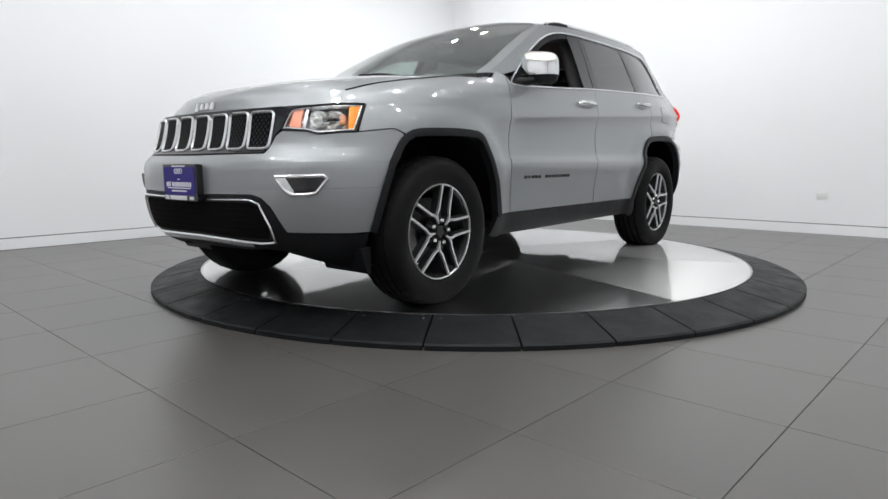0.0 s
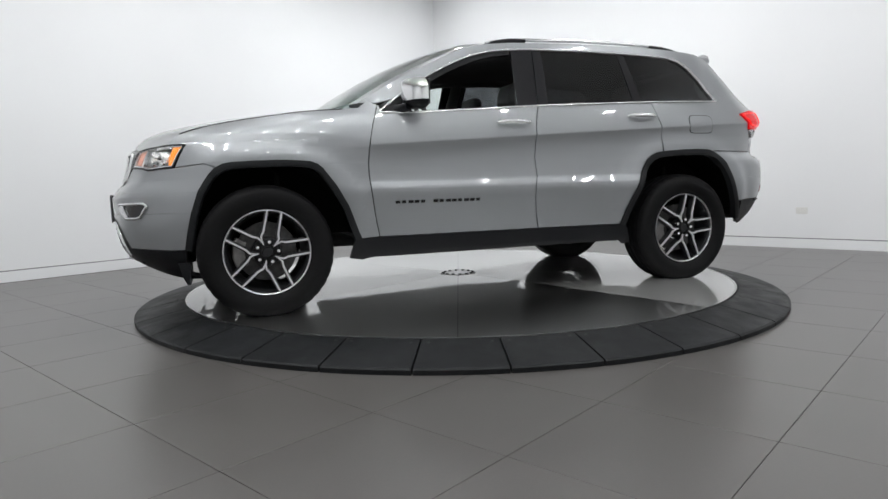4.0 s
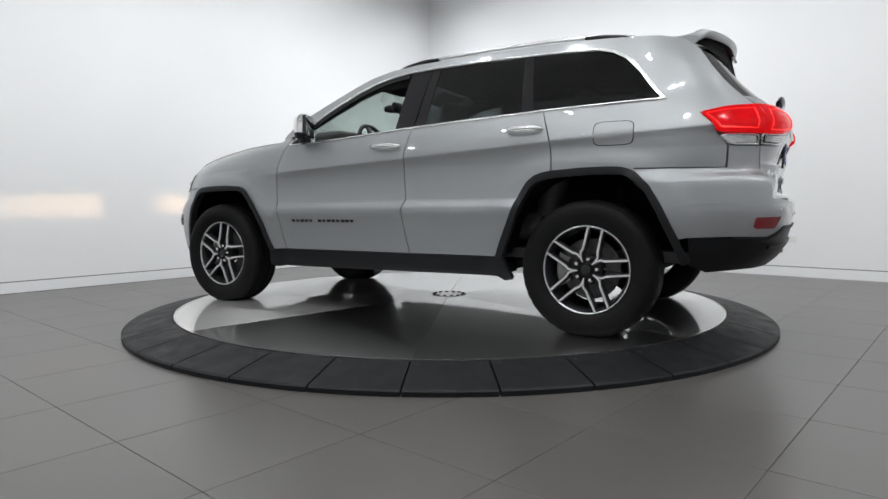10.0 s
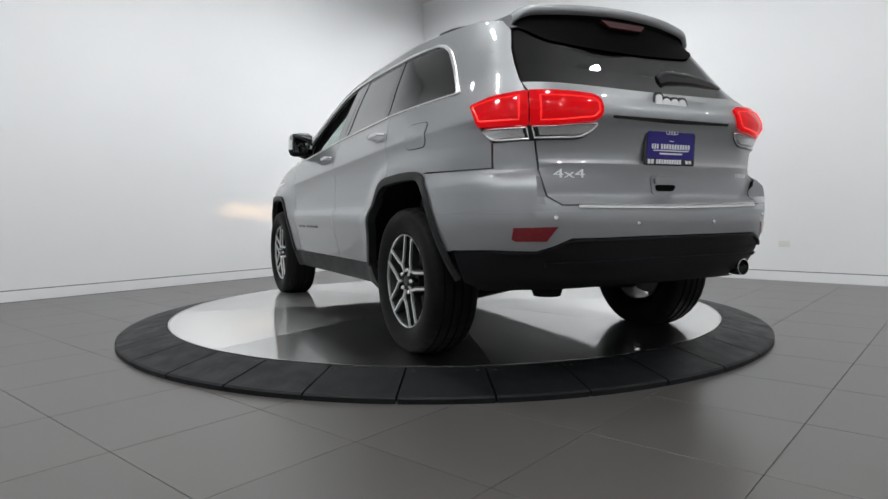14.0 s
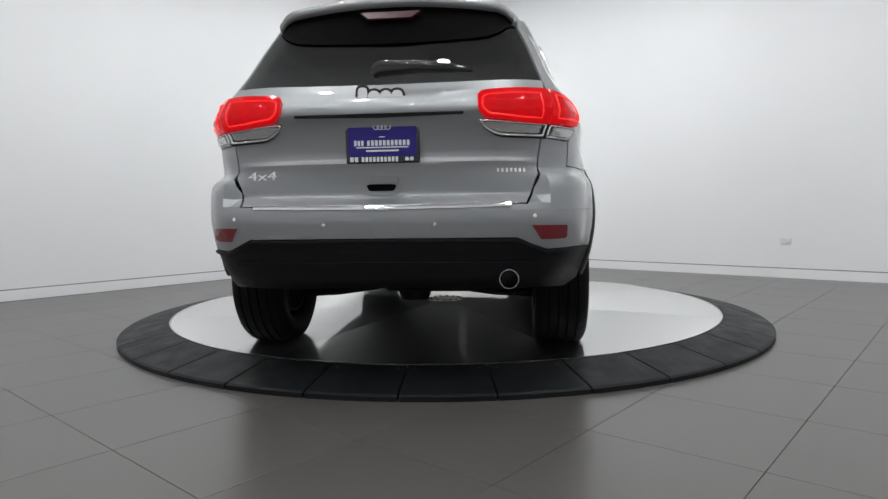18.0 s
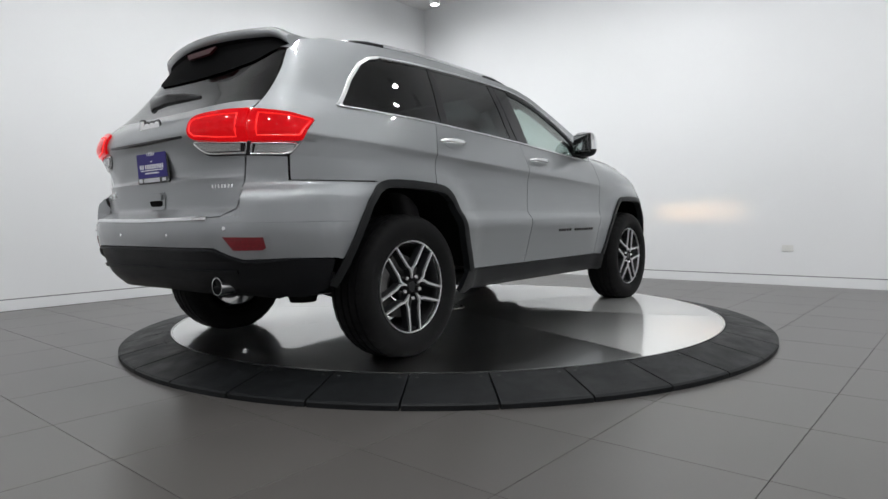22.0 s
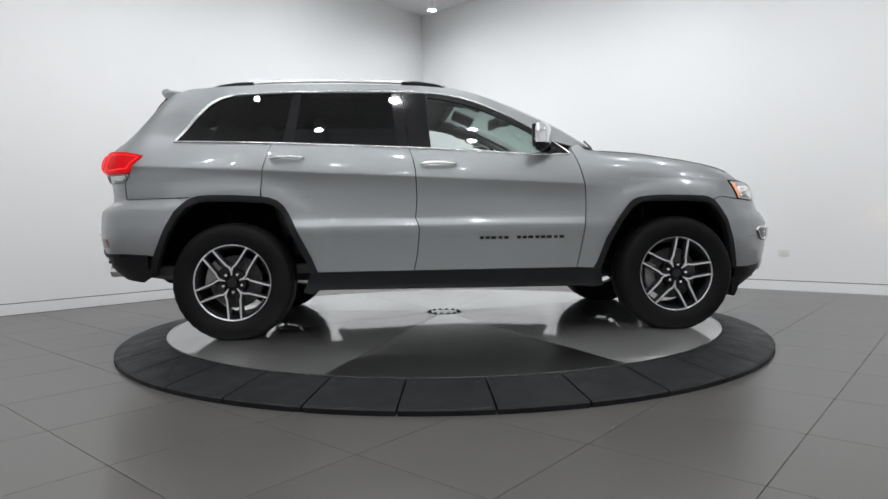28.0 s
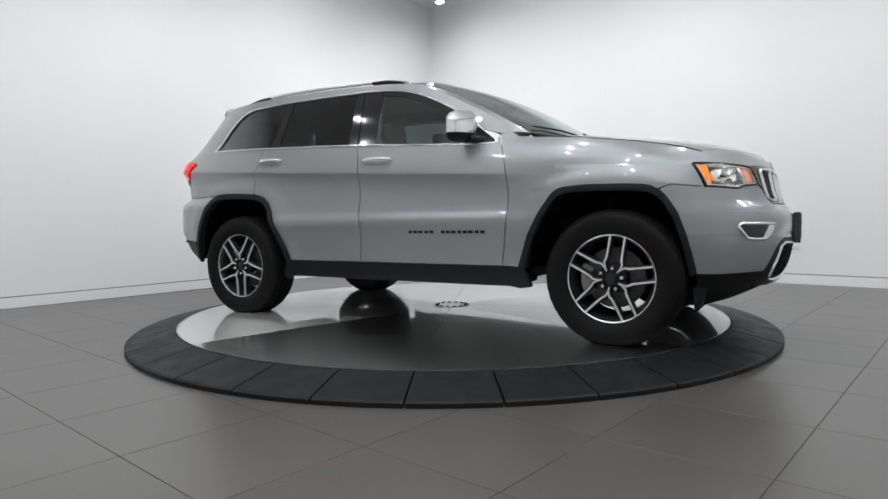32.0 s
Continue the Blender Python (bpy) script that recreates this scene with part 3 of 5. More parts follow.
def thin_pane(mat, color, base):
    """Thin tinted panes: clear tint below a gloss that rises towards grazing angles."""
    pg = mat.node_tree
    tint, gloss, facing, mix = (pg.nodes.new(n) for n in ("ShaderNodeBsdfTransparent", "ShaderNodeBsdfGlossy", "ShaderNodeLayerWeight", "ShaderNodeMixShader"))
    power, ramp = pg.nodes.new("ShaderNodeMath"), pg.nodes.new("ShaderNodeMapRange")
    tint.inputs["Color"].default_value = (*color, 1)
    gloss.inputs["Roughness"].default_value, facing.inputs["Blend"].default_value = 0.0, 0.5
    power.operation, power.inputs[1].default_value = "POWER", 3.2
    ramp.inputs["To Min"].default_value, ramp.inputs["To Max"].default_value = base, 1.0
    pg.links.new(facing.outputs["Facing"], power.inputs[0]), pg.links.new(power.outputs[0], ramp.inputs["Value"])
    pg.links.new(ramp.outputs[0], mix.inputs[0]), pg.links.new(tint.outputs[0], mix.inputs[1]), pg.links.new(gloss.outputs[0], mix.inputs[2])
    pg.links.new(mix.outputs[0], pg.nodes["Material Output"].inputs["Surface"])


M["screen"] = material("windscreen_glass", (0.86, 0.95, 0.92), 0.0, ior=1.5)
thin_pane(M["privacy"], (0.30, 0.315, 0.325), 0.055)
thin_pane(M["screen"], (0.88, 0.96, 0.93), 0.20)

CAR_Y = 0.032
BOTH = ((flank, 1), (mirrored(flank), -1))

# outlines of the flank
DOOR_F = [(0.814, 1.315), (0.840, 1.245), (0.859, 1.192), (0.880, 1.110), (0.892, 1.044), (0.899, 0.960), (0.898, 0.897), (0.890, 0.800), (0.877, 0.714), (0.860, 0.610), (0.840, 0.517)]
DOOR_M = [(-0.236, 0.517), (-0.215, 0.617), (-0.203, 0.730), (-0.200, 0.801), (-0.222, 0.858), (-0.210, 0.984), (-0.214, 1.080), (-0.218, 1.167), (-0.235, 1.250), (-0.258, 1.318)]
DOOR_R = [(-1.223, 0.995), (-1.222, 1.070), (-1.214, 1.150), (-1.199, 1.217), (-1.182, 1.275), (-1.160, 1.352)]
BELT = [(0.795, 1.262), (0.55, 1.268), (0.20, 1.288), (-0.151, 1.311), (-0.299, 1.319), (-0.65, 1.334), (-0.988, 1.347), (-1.16, 1.354), (-1.45, 1.364), (-1.764, 1.377)]
WTOP = [(0.700, 1.352), (0.545, 1.462), (0.453, 1.514), (0.36, 1.562), (0.267, 1.606), (0.17, 1.645), (0.076, 1.673), (-0.02, 1.693), (-0.116, 1.705), (-0.308, 1.715), (-0.693, 1.716), (-1.079, 1.707), (-1.427, 1.694),
        (-1.501, 1.675), (-1.576, 1.631), (-1.663, 1.537), (-1.776, 1.392)]
EDGE = [(0.93, 1.325), (0.87, 1.362), (0.75, 1.435), (0.65, 1.488), (0.55, 1.538), (0.46, 1.582), (0.33, 1.645), (0.195, 1.702), (0.04, 1.741), (-0.18, 1.762), (-0.6, 1.773), (-1.0, 1.771), (-1.3, 1.763), (-1.56, 1.752), (-1.80, 1.735)]
ARCH_F = [(0.956, 0.512), (1.030, 0.713), (1.103, 0.839), (1.176, 0.936), (1.205, 0.960), (1.248, 0.976), (1.330, 0.982), (1.412, 0.985), (1.575, 0.982), (1.68, 0.976), (1.721, 0.968), (1.765, 0.945), (1.798, 0.912), (1.858, 0.820), (1.900, 0.701), (1.925, 0.600), (1.945, 0.50)]
ARCH_R = [(-0.855, 0.517), (-0.863, 0.534), (-0.890, 0.608), (-0.960, 0.755), (-1.030, 0.902), (-1.060, 0.950), (-1.101, 0.984), (-1.150, 1.003), (-1.210, 1.012), (-1.392, 1.023), (-1.520, 1.024), (-1.593, 1.020), (-1.635, 1.008), (-1.667, 0.990), (-1.742, 0.921), (-1.805, 0.815),
          (-1.889, 0.637), (-1.935, 0.52)]
G = 0.003
ANG = (31.0, 31.8, 32.4, 32.3, 34.5)     # the edge of the rear window, by height


def shifted(line, d):
    return [(x + d, z) for x, z in line]


def at_x(line, *xs):
    out = []
    for x in xs:
        for (a, p), (b, q) in zip(line, line[1:]):
            if min(a, b) <= x <= max(a, b):
                out.append((x, p + (q - p) * (x - a) / (b - a)))
                break
    return out


def between(line, lo, hi):
    return [p for p in line if lo < p[0] < hi]


def crest(x):
    return curve(x, CREST)


def roof_edge(x):
    z = at_x(EDGE, x)[0][1]
    return side(x, z)


def build_car():
    car = thing("car", "silver sport utility car with its lights on, standing on the turntable", "car")

    def pn(name, bm, mat, label="", parent=None, angle=32):
        return soft(part(name, bm, M[mat], parent or car, label), angle)

    # ---- sides
    for f, s in BOTH:
        fd = shifted(DOOR_F, -G) + shifted(DOOR_M, G) + [p for p in BELT[::-1] if -0.25 < p[0] < 0.8]
        front_door = pn("front_door", sheet(fd, f, lines=CREASES), "paint", "silver front door")
        rd = shifted(DOOR_M[::-1], -G) + [(-0.855 + G, 0.517)] + [(x - 0.02, z - 0.012) for x, z in ARCH_R[1:8]] + [(-1.215, 0.995)] + shifted(DOOR_R, G)[1:] + [p for p in BELT[::-1] if -1.15 < p[0] < -0.27]
        rear_door = pn("rear_door", sheet(rd, f, lines=CREASES), "paint", "silver rear door")
        # quarter panel, roof side and windscreen pillar in one pressing
        q = shifted(DOOR_R[::-1], -G) + [X(x, z - 0.02) for x, z in ARCH_R[9:12]] + [X(-1.63, 0.99), X(-1.66, 1.012), R(45, 1.010), R(36.2, 1.008), R(36.2, 1.116), R(38.5, 1.18), R(40.6, 1.287), R(36, 1.312), R(30.0, 1.322), R(ANG[0], 1.39), R(ANG[1], 1.47), R(ANG[2], 1.56), R(ANG[3], 1.66), R(ANG[4], 1.725)]
        q += [X(*p) for p in EDGE[::-1]] + [(0.818, 1.325)] + [(x, z + 0.004) for x, z in WTOP] + [(-1.79, 1.374)] + [(x, z) for x, z in BELT[::-1] if x < -1.17]
        q = [X(*p) if p[0] < XCR and p[1] > 1.36 and p[0] > -1.8 else p for p in q]
        pn("quarter_panel", sheet(q, f, 0.05, 0.045, lines=CREASES[:5]), "paint", "silver rear quarter and roof side")
        fe = [(0.956 - 0.0, 0.512)] + [X(x + (0.02 if x < 1.3 else 0), z - 0.02) for x, z in ARCH_F[1:11]] + [X(1.74, 0.945), X(1.785, 0.962), F(44, 0.974), F(37.3, 0.958), F(38.6, 1.083), F(33.5, 1.082)]
        fe += [X(x, crest(x)) for x in (1.93, 1.85, 1.75, 1.6, 1.45, 1.3, 1.15, 1.02, 0.93)] + [(0.872, 1.336)] + shifted(DOOR_F, G)
        fender = pn("front_fender", sheet(fe, f, 0.05, 0.04), "paint", "silver front wing")
        # black sill and arch trims
        sill = [(1.005, 0.505), (0.90, 0.513), (-0.80, 0.513), (-0.90, 0.52), (-0.955, 0.385), (-0.90, 0.375), (-0.86, 0.400), (0.88, 0.392), (0.96, 0.380), (1.045, 0.392)]
        pn("sill", sheet(sill, f, thick=0.03, out=0.006), "black_plastic", "black plastic sill")
        for arch, inner, nm in ((ARCH_F, 0.038, XF), (ARCH_R, 0.042, XR)):
            arch = [(a[0] + (b[0] - a[0]) * k / 4, a[1] + (b[1] - a[1]) * k / 4) for a, b in zip(arch, arch[1:]) for k in range(4)] + [arch[-1]]
            outer = [X(x, z) for x, z in arch]
            inn = []
            for x, z in arch:
                d = Vector((x - nm, 0, z - HUB + 0.12))
                inn.append(X(x - d.x / d.length * inner, z - d.z / d.length * inner))
            rows = []
            for k in range(len(arch)):
                (u0, z0), (u1, z1) = outer[k], inn[k]
                n0 = normal_of(f, u0, z0)
                rows.append([Vector(f(u0, z0)) + n0 * 0.002, Vector(f(u0, z0)) + n0 * 0.012, Vector(f(u0 * 0.5 + u1 * 0.5, z0 * 0.5 + z1 * 0.5)) + n0 * 0.016, Vector(f(u1, z1)) + n0 * 0.012,
                             Vector(f(u1, z1)) - n0 * 0.035])
            bm = grid(rows)
            bmesh.ops.recalc_face_normals(bm, faces=bm.faces)
            pn("arch_trim", bm, "grey_plastic", "black wheel arch trim", angle=50)
        # windows and pillars
        top = [(x, z - 0.008) for x, z in WTOP]
        fg = at_x(top, -0.145)[:1] + [p for p in top[::-1] if -0.14 < p[0] <= 0.70] + [(0.775, 1.292)] + [(x, z + 0.006) for x, z in BELT if -0.09 < x < 0.78] + [(-0.112, 1.318)]
        rg = at_x(top, -0.965)[:1] + [p for p in top[::-1] if -0.96 < p[0] < -0.37] + at_x(top, -0.37) + [(x, z + 0.006) for x, z in ((-0.335, 1.321), (-0.65, 1.334), (-1.00, 1.348))]
        qg = [(-1.776 + 0.012, 1.392)] + [p for p in top[::-1] if -1.77 < p[0] < -1.02] + at_x(top, -1.02) + [(-1.075, 1.356), (-1.45, 1.370), (-1.755, 1.383)]
        for nm, poly, mat, parent in (("window_glass", fg, "glass", front_door), ("window_glass", rg, "privacy", rear_door), ("quarter_glass", qg, "privacy", None)):
            if s == 1 and mat == "glass":
                continue        # the driver's window is wound down
            pane = pn(nm, sheet([X(*p) for p in poly], f, 0.08, 0.06, thick=0.004, out=-0.006), mat, "dark tinted glass" if mat == "privacy" else "clear greenish glass", parent)
            pane.visible_shadow = False
        bp = at_x(top, -0.145) + [(-0.112, 1.316), (-0.252, 1.324)] + at_x(top, -0.302)
        bq = at_x(top, -0.306) + [(-0.262, 1.324), (-0.335, 1.327)] + at_x(top, -0.37)
        cp = at_x(top, -0.965) + [(-1.00, 1.352), (-1.075, 1.356)] + at_x(top, -1.02)
        pn("door_pillar", sheet(bp, f, thick=0.012, out=-0.003), "gloss_black", "gloss black pillar cover", front_door)
        pn("door_pillar", sheet(bq, f, thick=0.012, out=-0.003), "gloss_black", "gloss black pillar cover", rear_door)
        pn("pillar_cover", sheet([X(*p) for p in cp], f, thick=0.012, out=-0.003), "gloss_black", "black pillar cover")
        pn("sail_cover", sheet([(0.70, 1.352 - 0.004), (0.80, 1.272), (0.775, 1.268), (0.66, 1.272), (0.655, 1.378)], f, thick=0.012, out=-0.002), "black_plastic", "black mirror base cover", front_door)
        frame_line = [(x - 0.011, z - 0.021) for x, z in WTOP if -0.15 < x <= 0.70]
        pn("window_frame", ribbon(frame_line, f, 0.034, -0.001, 0.012), "black_plastic", "black inner window frame", front_door, 60)
        # bright window surround
        line = [(x, z) for x, z in BELT] + [(-1.782, 1.380), (-1.787, 1.387)] + [(x, z) for x, z in WTOP[::-1]] + [(0.775, 1.296), (0.806, 1.268)]
        pn("window_trim", ribbon([X(*p) for p in line], f, 0.0125, 0.010, 0.014, closed=True), "satin", "bright chrome window surround", angle=60)
        edge_ = [(x + 0.010, z - 0.003) for x, z in WTOP if x < -1.42] + [(-1.768, 1.388), (-1.755, 1.384)]
        pn("quarter_trim", ribbon([X(*p) for p in edge_], f, 0.014, 0.0085, 0.012), "satin", "broad chrome edge of the quarter window", angle=60)
        # handles
        for hx, hz, door in ((-0.065, 1.205, front_door), (-1.045, 1.253, rear_door)):
            w = [f(hx + dx, hz) for dx in (-0.115, -0.10, -0.06, 0.0, 0.06, 0.10, 0.115)]
            lift = (0.006, 0.026, 0.036, 0.038, 0.036, 0.026, 0.006)
            pts = [Vector(p) + Vector((0, s * l, 0.004 * (1 - abs(i - 3) / 3))) for i, (p, l) in enumerate(zip(w, lift))]
            h = pn("door_handle", tube(pts, [0.008, 0.011, 0.0125, 0.0125, 0.0125, 0.011, 0.008], 12, squash=(0.8, 1.1)), "satin", "bright satin door handle", door, 60)
            cup = [(hx + 0.075 * math.cos(a), hz - 0.012 + 0.026 * math.sin(a)) for a in [k * math.tau / 16 for k in range(16)]]
            pn("handle_cup", sheet(cup, f, thick=0.004, out=0.0015), "paint", "silver handle recess", h)
        # badge on the front door: a row of small dark bars
        for k in range(14):
            if k == (5 if s == 1 else 8):
                continue
            x0, w = 0.745 - k * 0.0405, (0.029, 0.025, 0.032)[k % 3]
            bar = [(x0, 0.714), (x0 - w, 0.714), (x0 - w, 0.731), (x0, 0.731)]
            pn("badge_bar", sheet(bar, f, thick=0.004, out=0.003), "gloss_black", "dark badge bar", front_door)
    # fuel flap on the left
    cx, cz = -1.545, 1.200
    flap = [(cx + 0.108 * (abs(math.cos(a)) ** 0.4) * (1 if math.cos(a) > 0 else -1), cz + 0.066 * (abs(math.sin(a)) ** 0.4) * (1 if math.sin(a) > 0 else -1)) for a in [k * math.tau / 28 for k in range(28)]]
    pn("fuel_flap_gap", sheet([X(*p) for p in flap], flank, thick=0.004, out=0.0008), "black_plastic", "dark gap round the fuel flap")
    flap2 = [(cx + (x - cx) * 0.955, cz + (z - cz) * 0.93) for x, z in flap]
    pn("fuel_flap", sheet([X(*p) for p in flap2], flank, thick=0.004, out=0.003), "paint", "silver fuel flap")

    # ---- top: bonnet, windscreen, roof
    H = [h / 12 for h in range(-12, 13)]

    def across(edge, mid, p=2.3, scale=1.0, hs=H):
        row = []
        for h in hs:
            k = 1 - abs(h * scale) ** p
            row.append((edge[0] + (mid[0] - edge[0]) * k, edge[1] * h * scale, edge[2] + (mid[1] - edge[2]) * k))
        return row

    rows = []
    mids = [(2.256, 1.066), (2.246, 1.105), (2.20, 1.150), (2.11, 1.190), (1.97, 1.222), (1.8, 1.254), (1.6, 1.281), (1.4, 1.305), (1.22, 1.322)]
    e0 = wrap(33.3, 1.0835)
    exs = [None, 1.935, 1.91, 1.85, 1.75, 1.58, 1.38, 1.17, 0.99]
    for (mx, mz), ex in zip(mids, exs):
        e = e0 if ex is None else side(ex, crest(ex)) + Vector((0, 0, 0.001))
        rows.append(across(e, (mx, mz), 2.6))
    pn("bonnet", thicken(grid(rows), 0.015), "paint", "silver bonnet")
    for f, s in BOTH:
        pn("bonnet_gap", ribbon([X(x, crest(x) - 0.003) for x in (1.93, 1.85, 1.75, 1.6, 1.45, 1.3, 1.15, 1.02)], f, 0.007, 0.0025, 0.006), "liner", "dark gap beside the bonnet", angle=60)
    # cowl
    rows = [across(side(0.985, crest(0.985)), (1.213, 1.316), 2.6, 0.93), across(side(0.95, 1.30), (1.13, 1.30), 2.6, 0.90)]
    pn("cowl", thicken(grid(rows), 0.01), "black_plastic", "black cowl below the windscreen")
    # windscreen
    wr, pl = [], []
    n = 8
    for i in range(n + 1):
        t = i / n
        ex = 0.93 + (0.06 - 0.93) * t
        e = roof_edge(ex)
        m = (1.165 + (0.13 - 1.165) * t, 1.312 + (1.800 - 1.312) * t + 0.062 * math.sin(math.pi * t))
        wr.append(across(e, m, 2.4, 0.93))
        pl.append([across(e, m, 2.4, 1.0, [h])[0] for h in (0.925, 0.95, 0.975, 1.0)])
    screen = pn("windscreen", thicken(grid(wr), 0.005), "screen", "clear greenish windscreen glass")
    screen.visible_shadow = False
    for s in (1, -1):
        pn("screen_pillar", thicken(grid([[(x, y * s, z) for x, y, z in r] for r in pl]), 0.03), "paint", "silver windscreen pillar")
    # roof
    rr = []
    for ex, mx, mz in ((0.06, 0.13, 1.800), (0.0, 0.06, 1.812), (-0.2, -0.16, 1.828), (-0.6, -0.6, 1.838), (-1.0, -1.02, 1.836), (-1.4, -1.44, 1.822), (-1.65, -1.72, 1.814), (-1.80, -1.92, 1.806)):
        rr.append(across(roof_edge(ex), (mx, mz), 2.6))
    pn("roof", thicken(grid(rr), 0.02), "paint", "silver roof")
    for s in (1, -1):
        path = [Vector(roof_edge(x)) + Vector((0, -0.055, h)) for x, h in ((0.0, 0.016), (-0.06, 0.022), (-0.18, 0.028), (-0.3, 0.030), (-0.7, 0.031), (-1.1, 0.030), (-1.3, 0.029), (-1.42, 0.026), (-1.52, 0.02), (-1.58, 0.012))]
        path = [Vector((p.x, p.y * s, p.z)) for p in path]
        rail = pn("roof_rail", tube(path, 0.011, 10, squash=(1.0, 1.1)), "satin", "bright roof rail", angle=60)
        for a, b in ((0, 3), (6, 9)):
            seg = [path[a + i] - Vector((0, 0, 0.004)) for i in range(b - a + 1)]
            pn("rail_foot", tube(seg, [0.008, 0.013, 0.015, 0.012] if a == 0 else [0.012, 0.015, 0.013, 0.008], 10, squash=(1.2, 1.1)), "black_plastic", "black rail foot", rail, 60)

    # ---- rear: tailgate, glass, spoiler
    rear = lambda d, z: wrap(d, z, True)
    tg = [(28.4, 1.12), (27.7, 0.976), (26.4, 0.884), (24.4, 0.847), (0, 0.834)]
    tg = tg + [(-d, z) for d, z in tg[-2::-1]]
    tg = tg + [(-29.4, 1.32), (-30.6, 1.372), (-15, 1.362), (0, 1.358), (15, 1.362), (30.6, 1.372), (29.4, 1.32)]
    gate = pn("tailgate", sheet(tg, rear, 1.4, 0.035, lines=[(0, z) for z in (0.868, 0.89, 0.905, 1.01, 1.022, 1.033, 1.045, 1.19, 1.225, 1.245)]), "paint", "silver tailgate")
    gl = [(30.6, 1.376), (ANG[1] - 0.5, 1.47), (ANG[2] - 0.5, 1.56), (ANG[3] - 0.6, 1.66), (20, 1.69), (0, 1.70)]
    gl = gl + [(-d, z) for d, z in gl[-2::-1]] + [(-15, 1.366), (0, 1.362), (15, 1.366)]
    pn("rear_window", sheet(gl, rear, 3.0, 0.05, 0.005, -0.004), "privacy", "dark tinted rear window", gate).visible_shadow = False
    rows = []
    for i in range(-16, 17):
        h = i / 16
        k = abs(h)
        end = max(0.0, (k - 0.86) / 0.14) ** 2
        ty = 0.565 * h
        tx, zt = -2.05 + 0.36 * ty * ty + 0.02 * end, 1.800 - 0.022 * k ** 2 - 0.035 * end
        base = Vector(across(roof_edge(-1.80), (-1.92, 1.806), 2.6, 1.0, [h])[0]) + Vector((0.012, 0, 0.0015))
        mid = base.lerp(Vector((tx, ty, zt)), 0.55) + Vector((0, 0, 0.007 * (1 - k)))
        zg = 1.586 + 0.03 * k ** 2 + 0.06 * max(0.0, (k - 0.75) / 0.25) ** 2
        yg = ty * 0.985
        w_, n_ = half_width(-2.0, zg), curve(zg, ROUND)
        glass = Vector((XCR - (XCR - curve(zg, TAIL)) * (1 - (abs(yg) / w_) ** n_) ** (1 / n_) - 0.005, yg, zg))
        lip = Vector((tx + 0.022, ty * 0.995, zt - 0.046))
        rows.append([base, mid, Vector((tx + 0.045, ty, zt + 0.003)), Vector((tx + 0.012, ty, zt - 0.003)), Vector((tx, ty, zt - 0.018)), Vector((tx + 0.004, ty, zt - 0.036)), lip,
                     lip.lerp(glass, 0.12) + Vector((0.018, 0, 0.004)), lip.lerp(glass, 0.6) + Vector((0.006, 0, 0)), glass])
    sp = pn("spoiler", thicken(grid([r[:7] for r in rows]), 0.003), "paint", "silver roof spoiler", gate, 60)
    bm = grid([r[6:] for r in rows])
    bmesh.ops.recalc_face_normals(bm, faces=bm.faces)
    pn("spoiler_underside", bm, "spoiler_black", "black spoiler underside", sp, 50)
    for i in (0, -1):
        r, sy = rows[i], (-1 if i == 0 else 1)
        rim_ = r[:7] + [r[9]] + [Vector((r[0].x - 0.01, r[0].y, r[0].z - 0.05))]
        bm = bmesh.new()
        for d in (-0.004, 0.003):
            bm.faces.new([bm.verts.new(p + Vector((0, sy * d, 0))) for p in rim_])
        va, vb = (list(f_.verts) for f_ in list(bm.faces))
        for k in range(len(va)):
            bm.faces.new((va[k], va[(k + 1) % len(va)], vb[(k + 1) % len(va)], vb[k]))
        bmesh.ops.recalc_face_normals(bm, faces=bm.faces)
        pn("spoiler_end", bm, "paint", "silver spoiler end", sp)
    bl = [(-0.14, 0.018), (0.14, 0.018), (0.10, -0.018), (-0.10, -0.018)]
    pn("brake_light", moved(prism(bl, 0, 0.014), Matrix.Translation((-2.028, 0, 1.712)) @ pose(0, 0, 0, 0, 24, 0) @ Matrix(((0, 0, -1, 0), (1, 0, 0, 0), (0, 1, 0, 0), (0, 0, 0, 1)))), "brake_red", "dark red high brake light", sp)
    # wiper
    wp = [(-2.290, 0.03, 1.400), (-2.300, 0.0, 1.418), (-2.302, -0.15, 1.421), (-2.29, -0.30, 1.412), (-2.275, -0.39, 1.405)]
    pn("wiper", tube(wp, [0.03, 0.036, 0.03, 0.02, 0.008], 12, squash=(0.6, 1.0)), "gloss_black", "black rear wiper arm", gate, 60)
    # tail lamps, each in a body half and a tailgate half
    for s in (1, -1):
        f = (lambda d, z: wrap(d, z, True)) if s == 1 else mirrored(lambda d, z: wrap(d, z, True))
        for nm, red, low, par in (
                ("tail_lamp", [(29.75, 1.180), (38.4, 1.182), (40.5, 1.284), (36, 1.309), (29.75, 1.319)], [(29.3, 1.121), (36.0, 1.118), (38.2, 1.176), (29.8, 1.175)], car),
                ("tailgate_lamp", [(29.5, 1.180), (24.8, 1.184), (20.8, 1.196), (18.2, 1.201), (16.9, 1.226), (17.0, 1.285), (18.2, 1.305), (24, 1.315), (29.5, 1.319)], [(29.05, 1.122), (20.8, 1.125), (18.6, 1.155), (17.2, 1.192), (20.5, 1.190), (24.8, 1.178), (29.5, 1.175)], gate)):
            seam = [i for i, p in enumerate(red) if 29.0 < p[0] < 30.0]
            red = rounded(red, 0.35 if par is gate else 0.14, seam)
            low = rounded(low, 0.3, [i for i, p in enumerate(low) if 29.0 < p[0] < 30.0])
            lamp = pn(nm, sheet(red, f, 2.5, 0.03, 0.03, 0.012), "red_lens", "glowing red tail lamp", par)
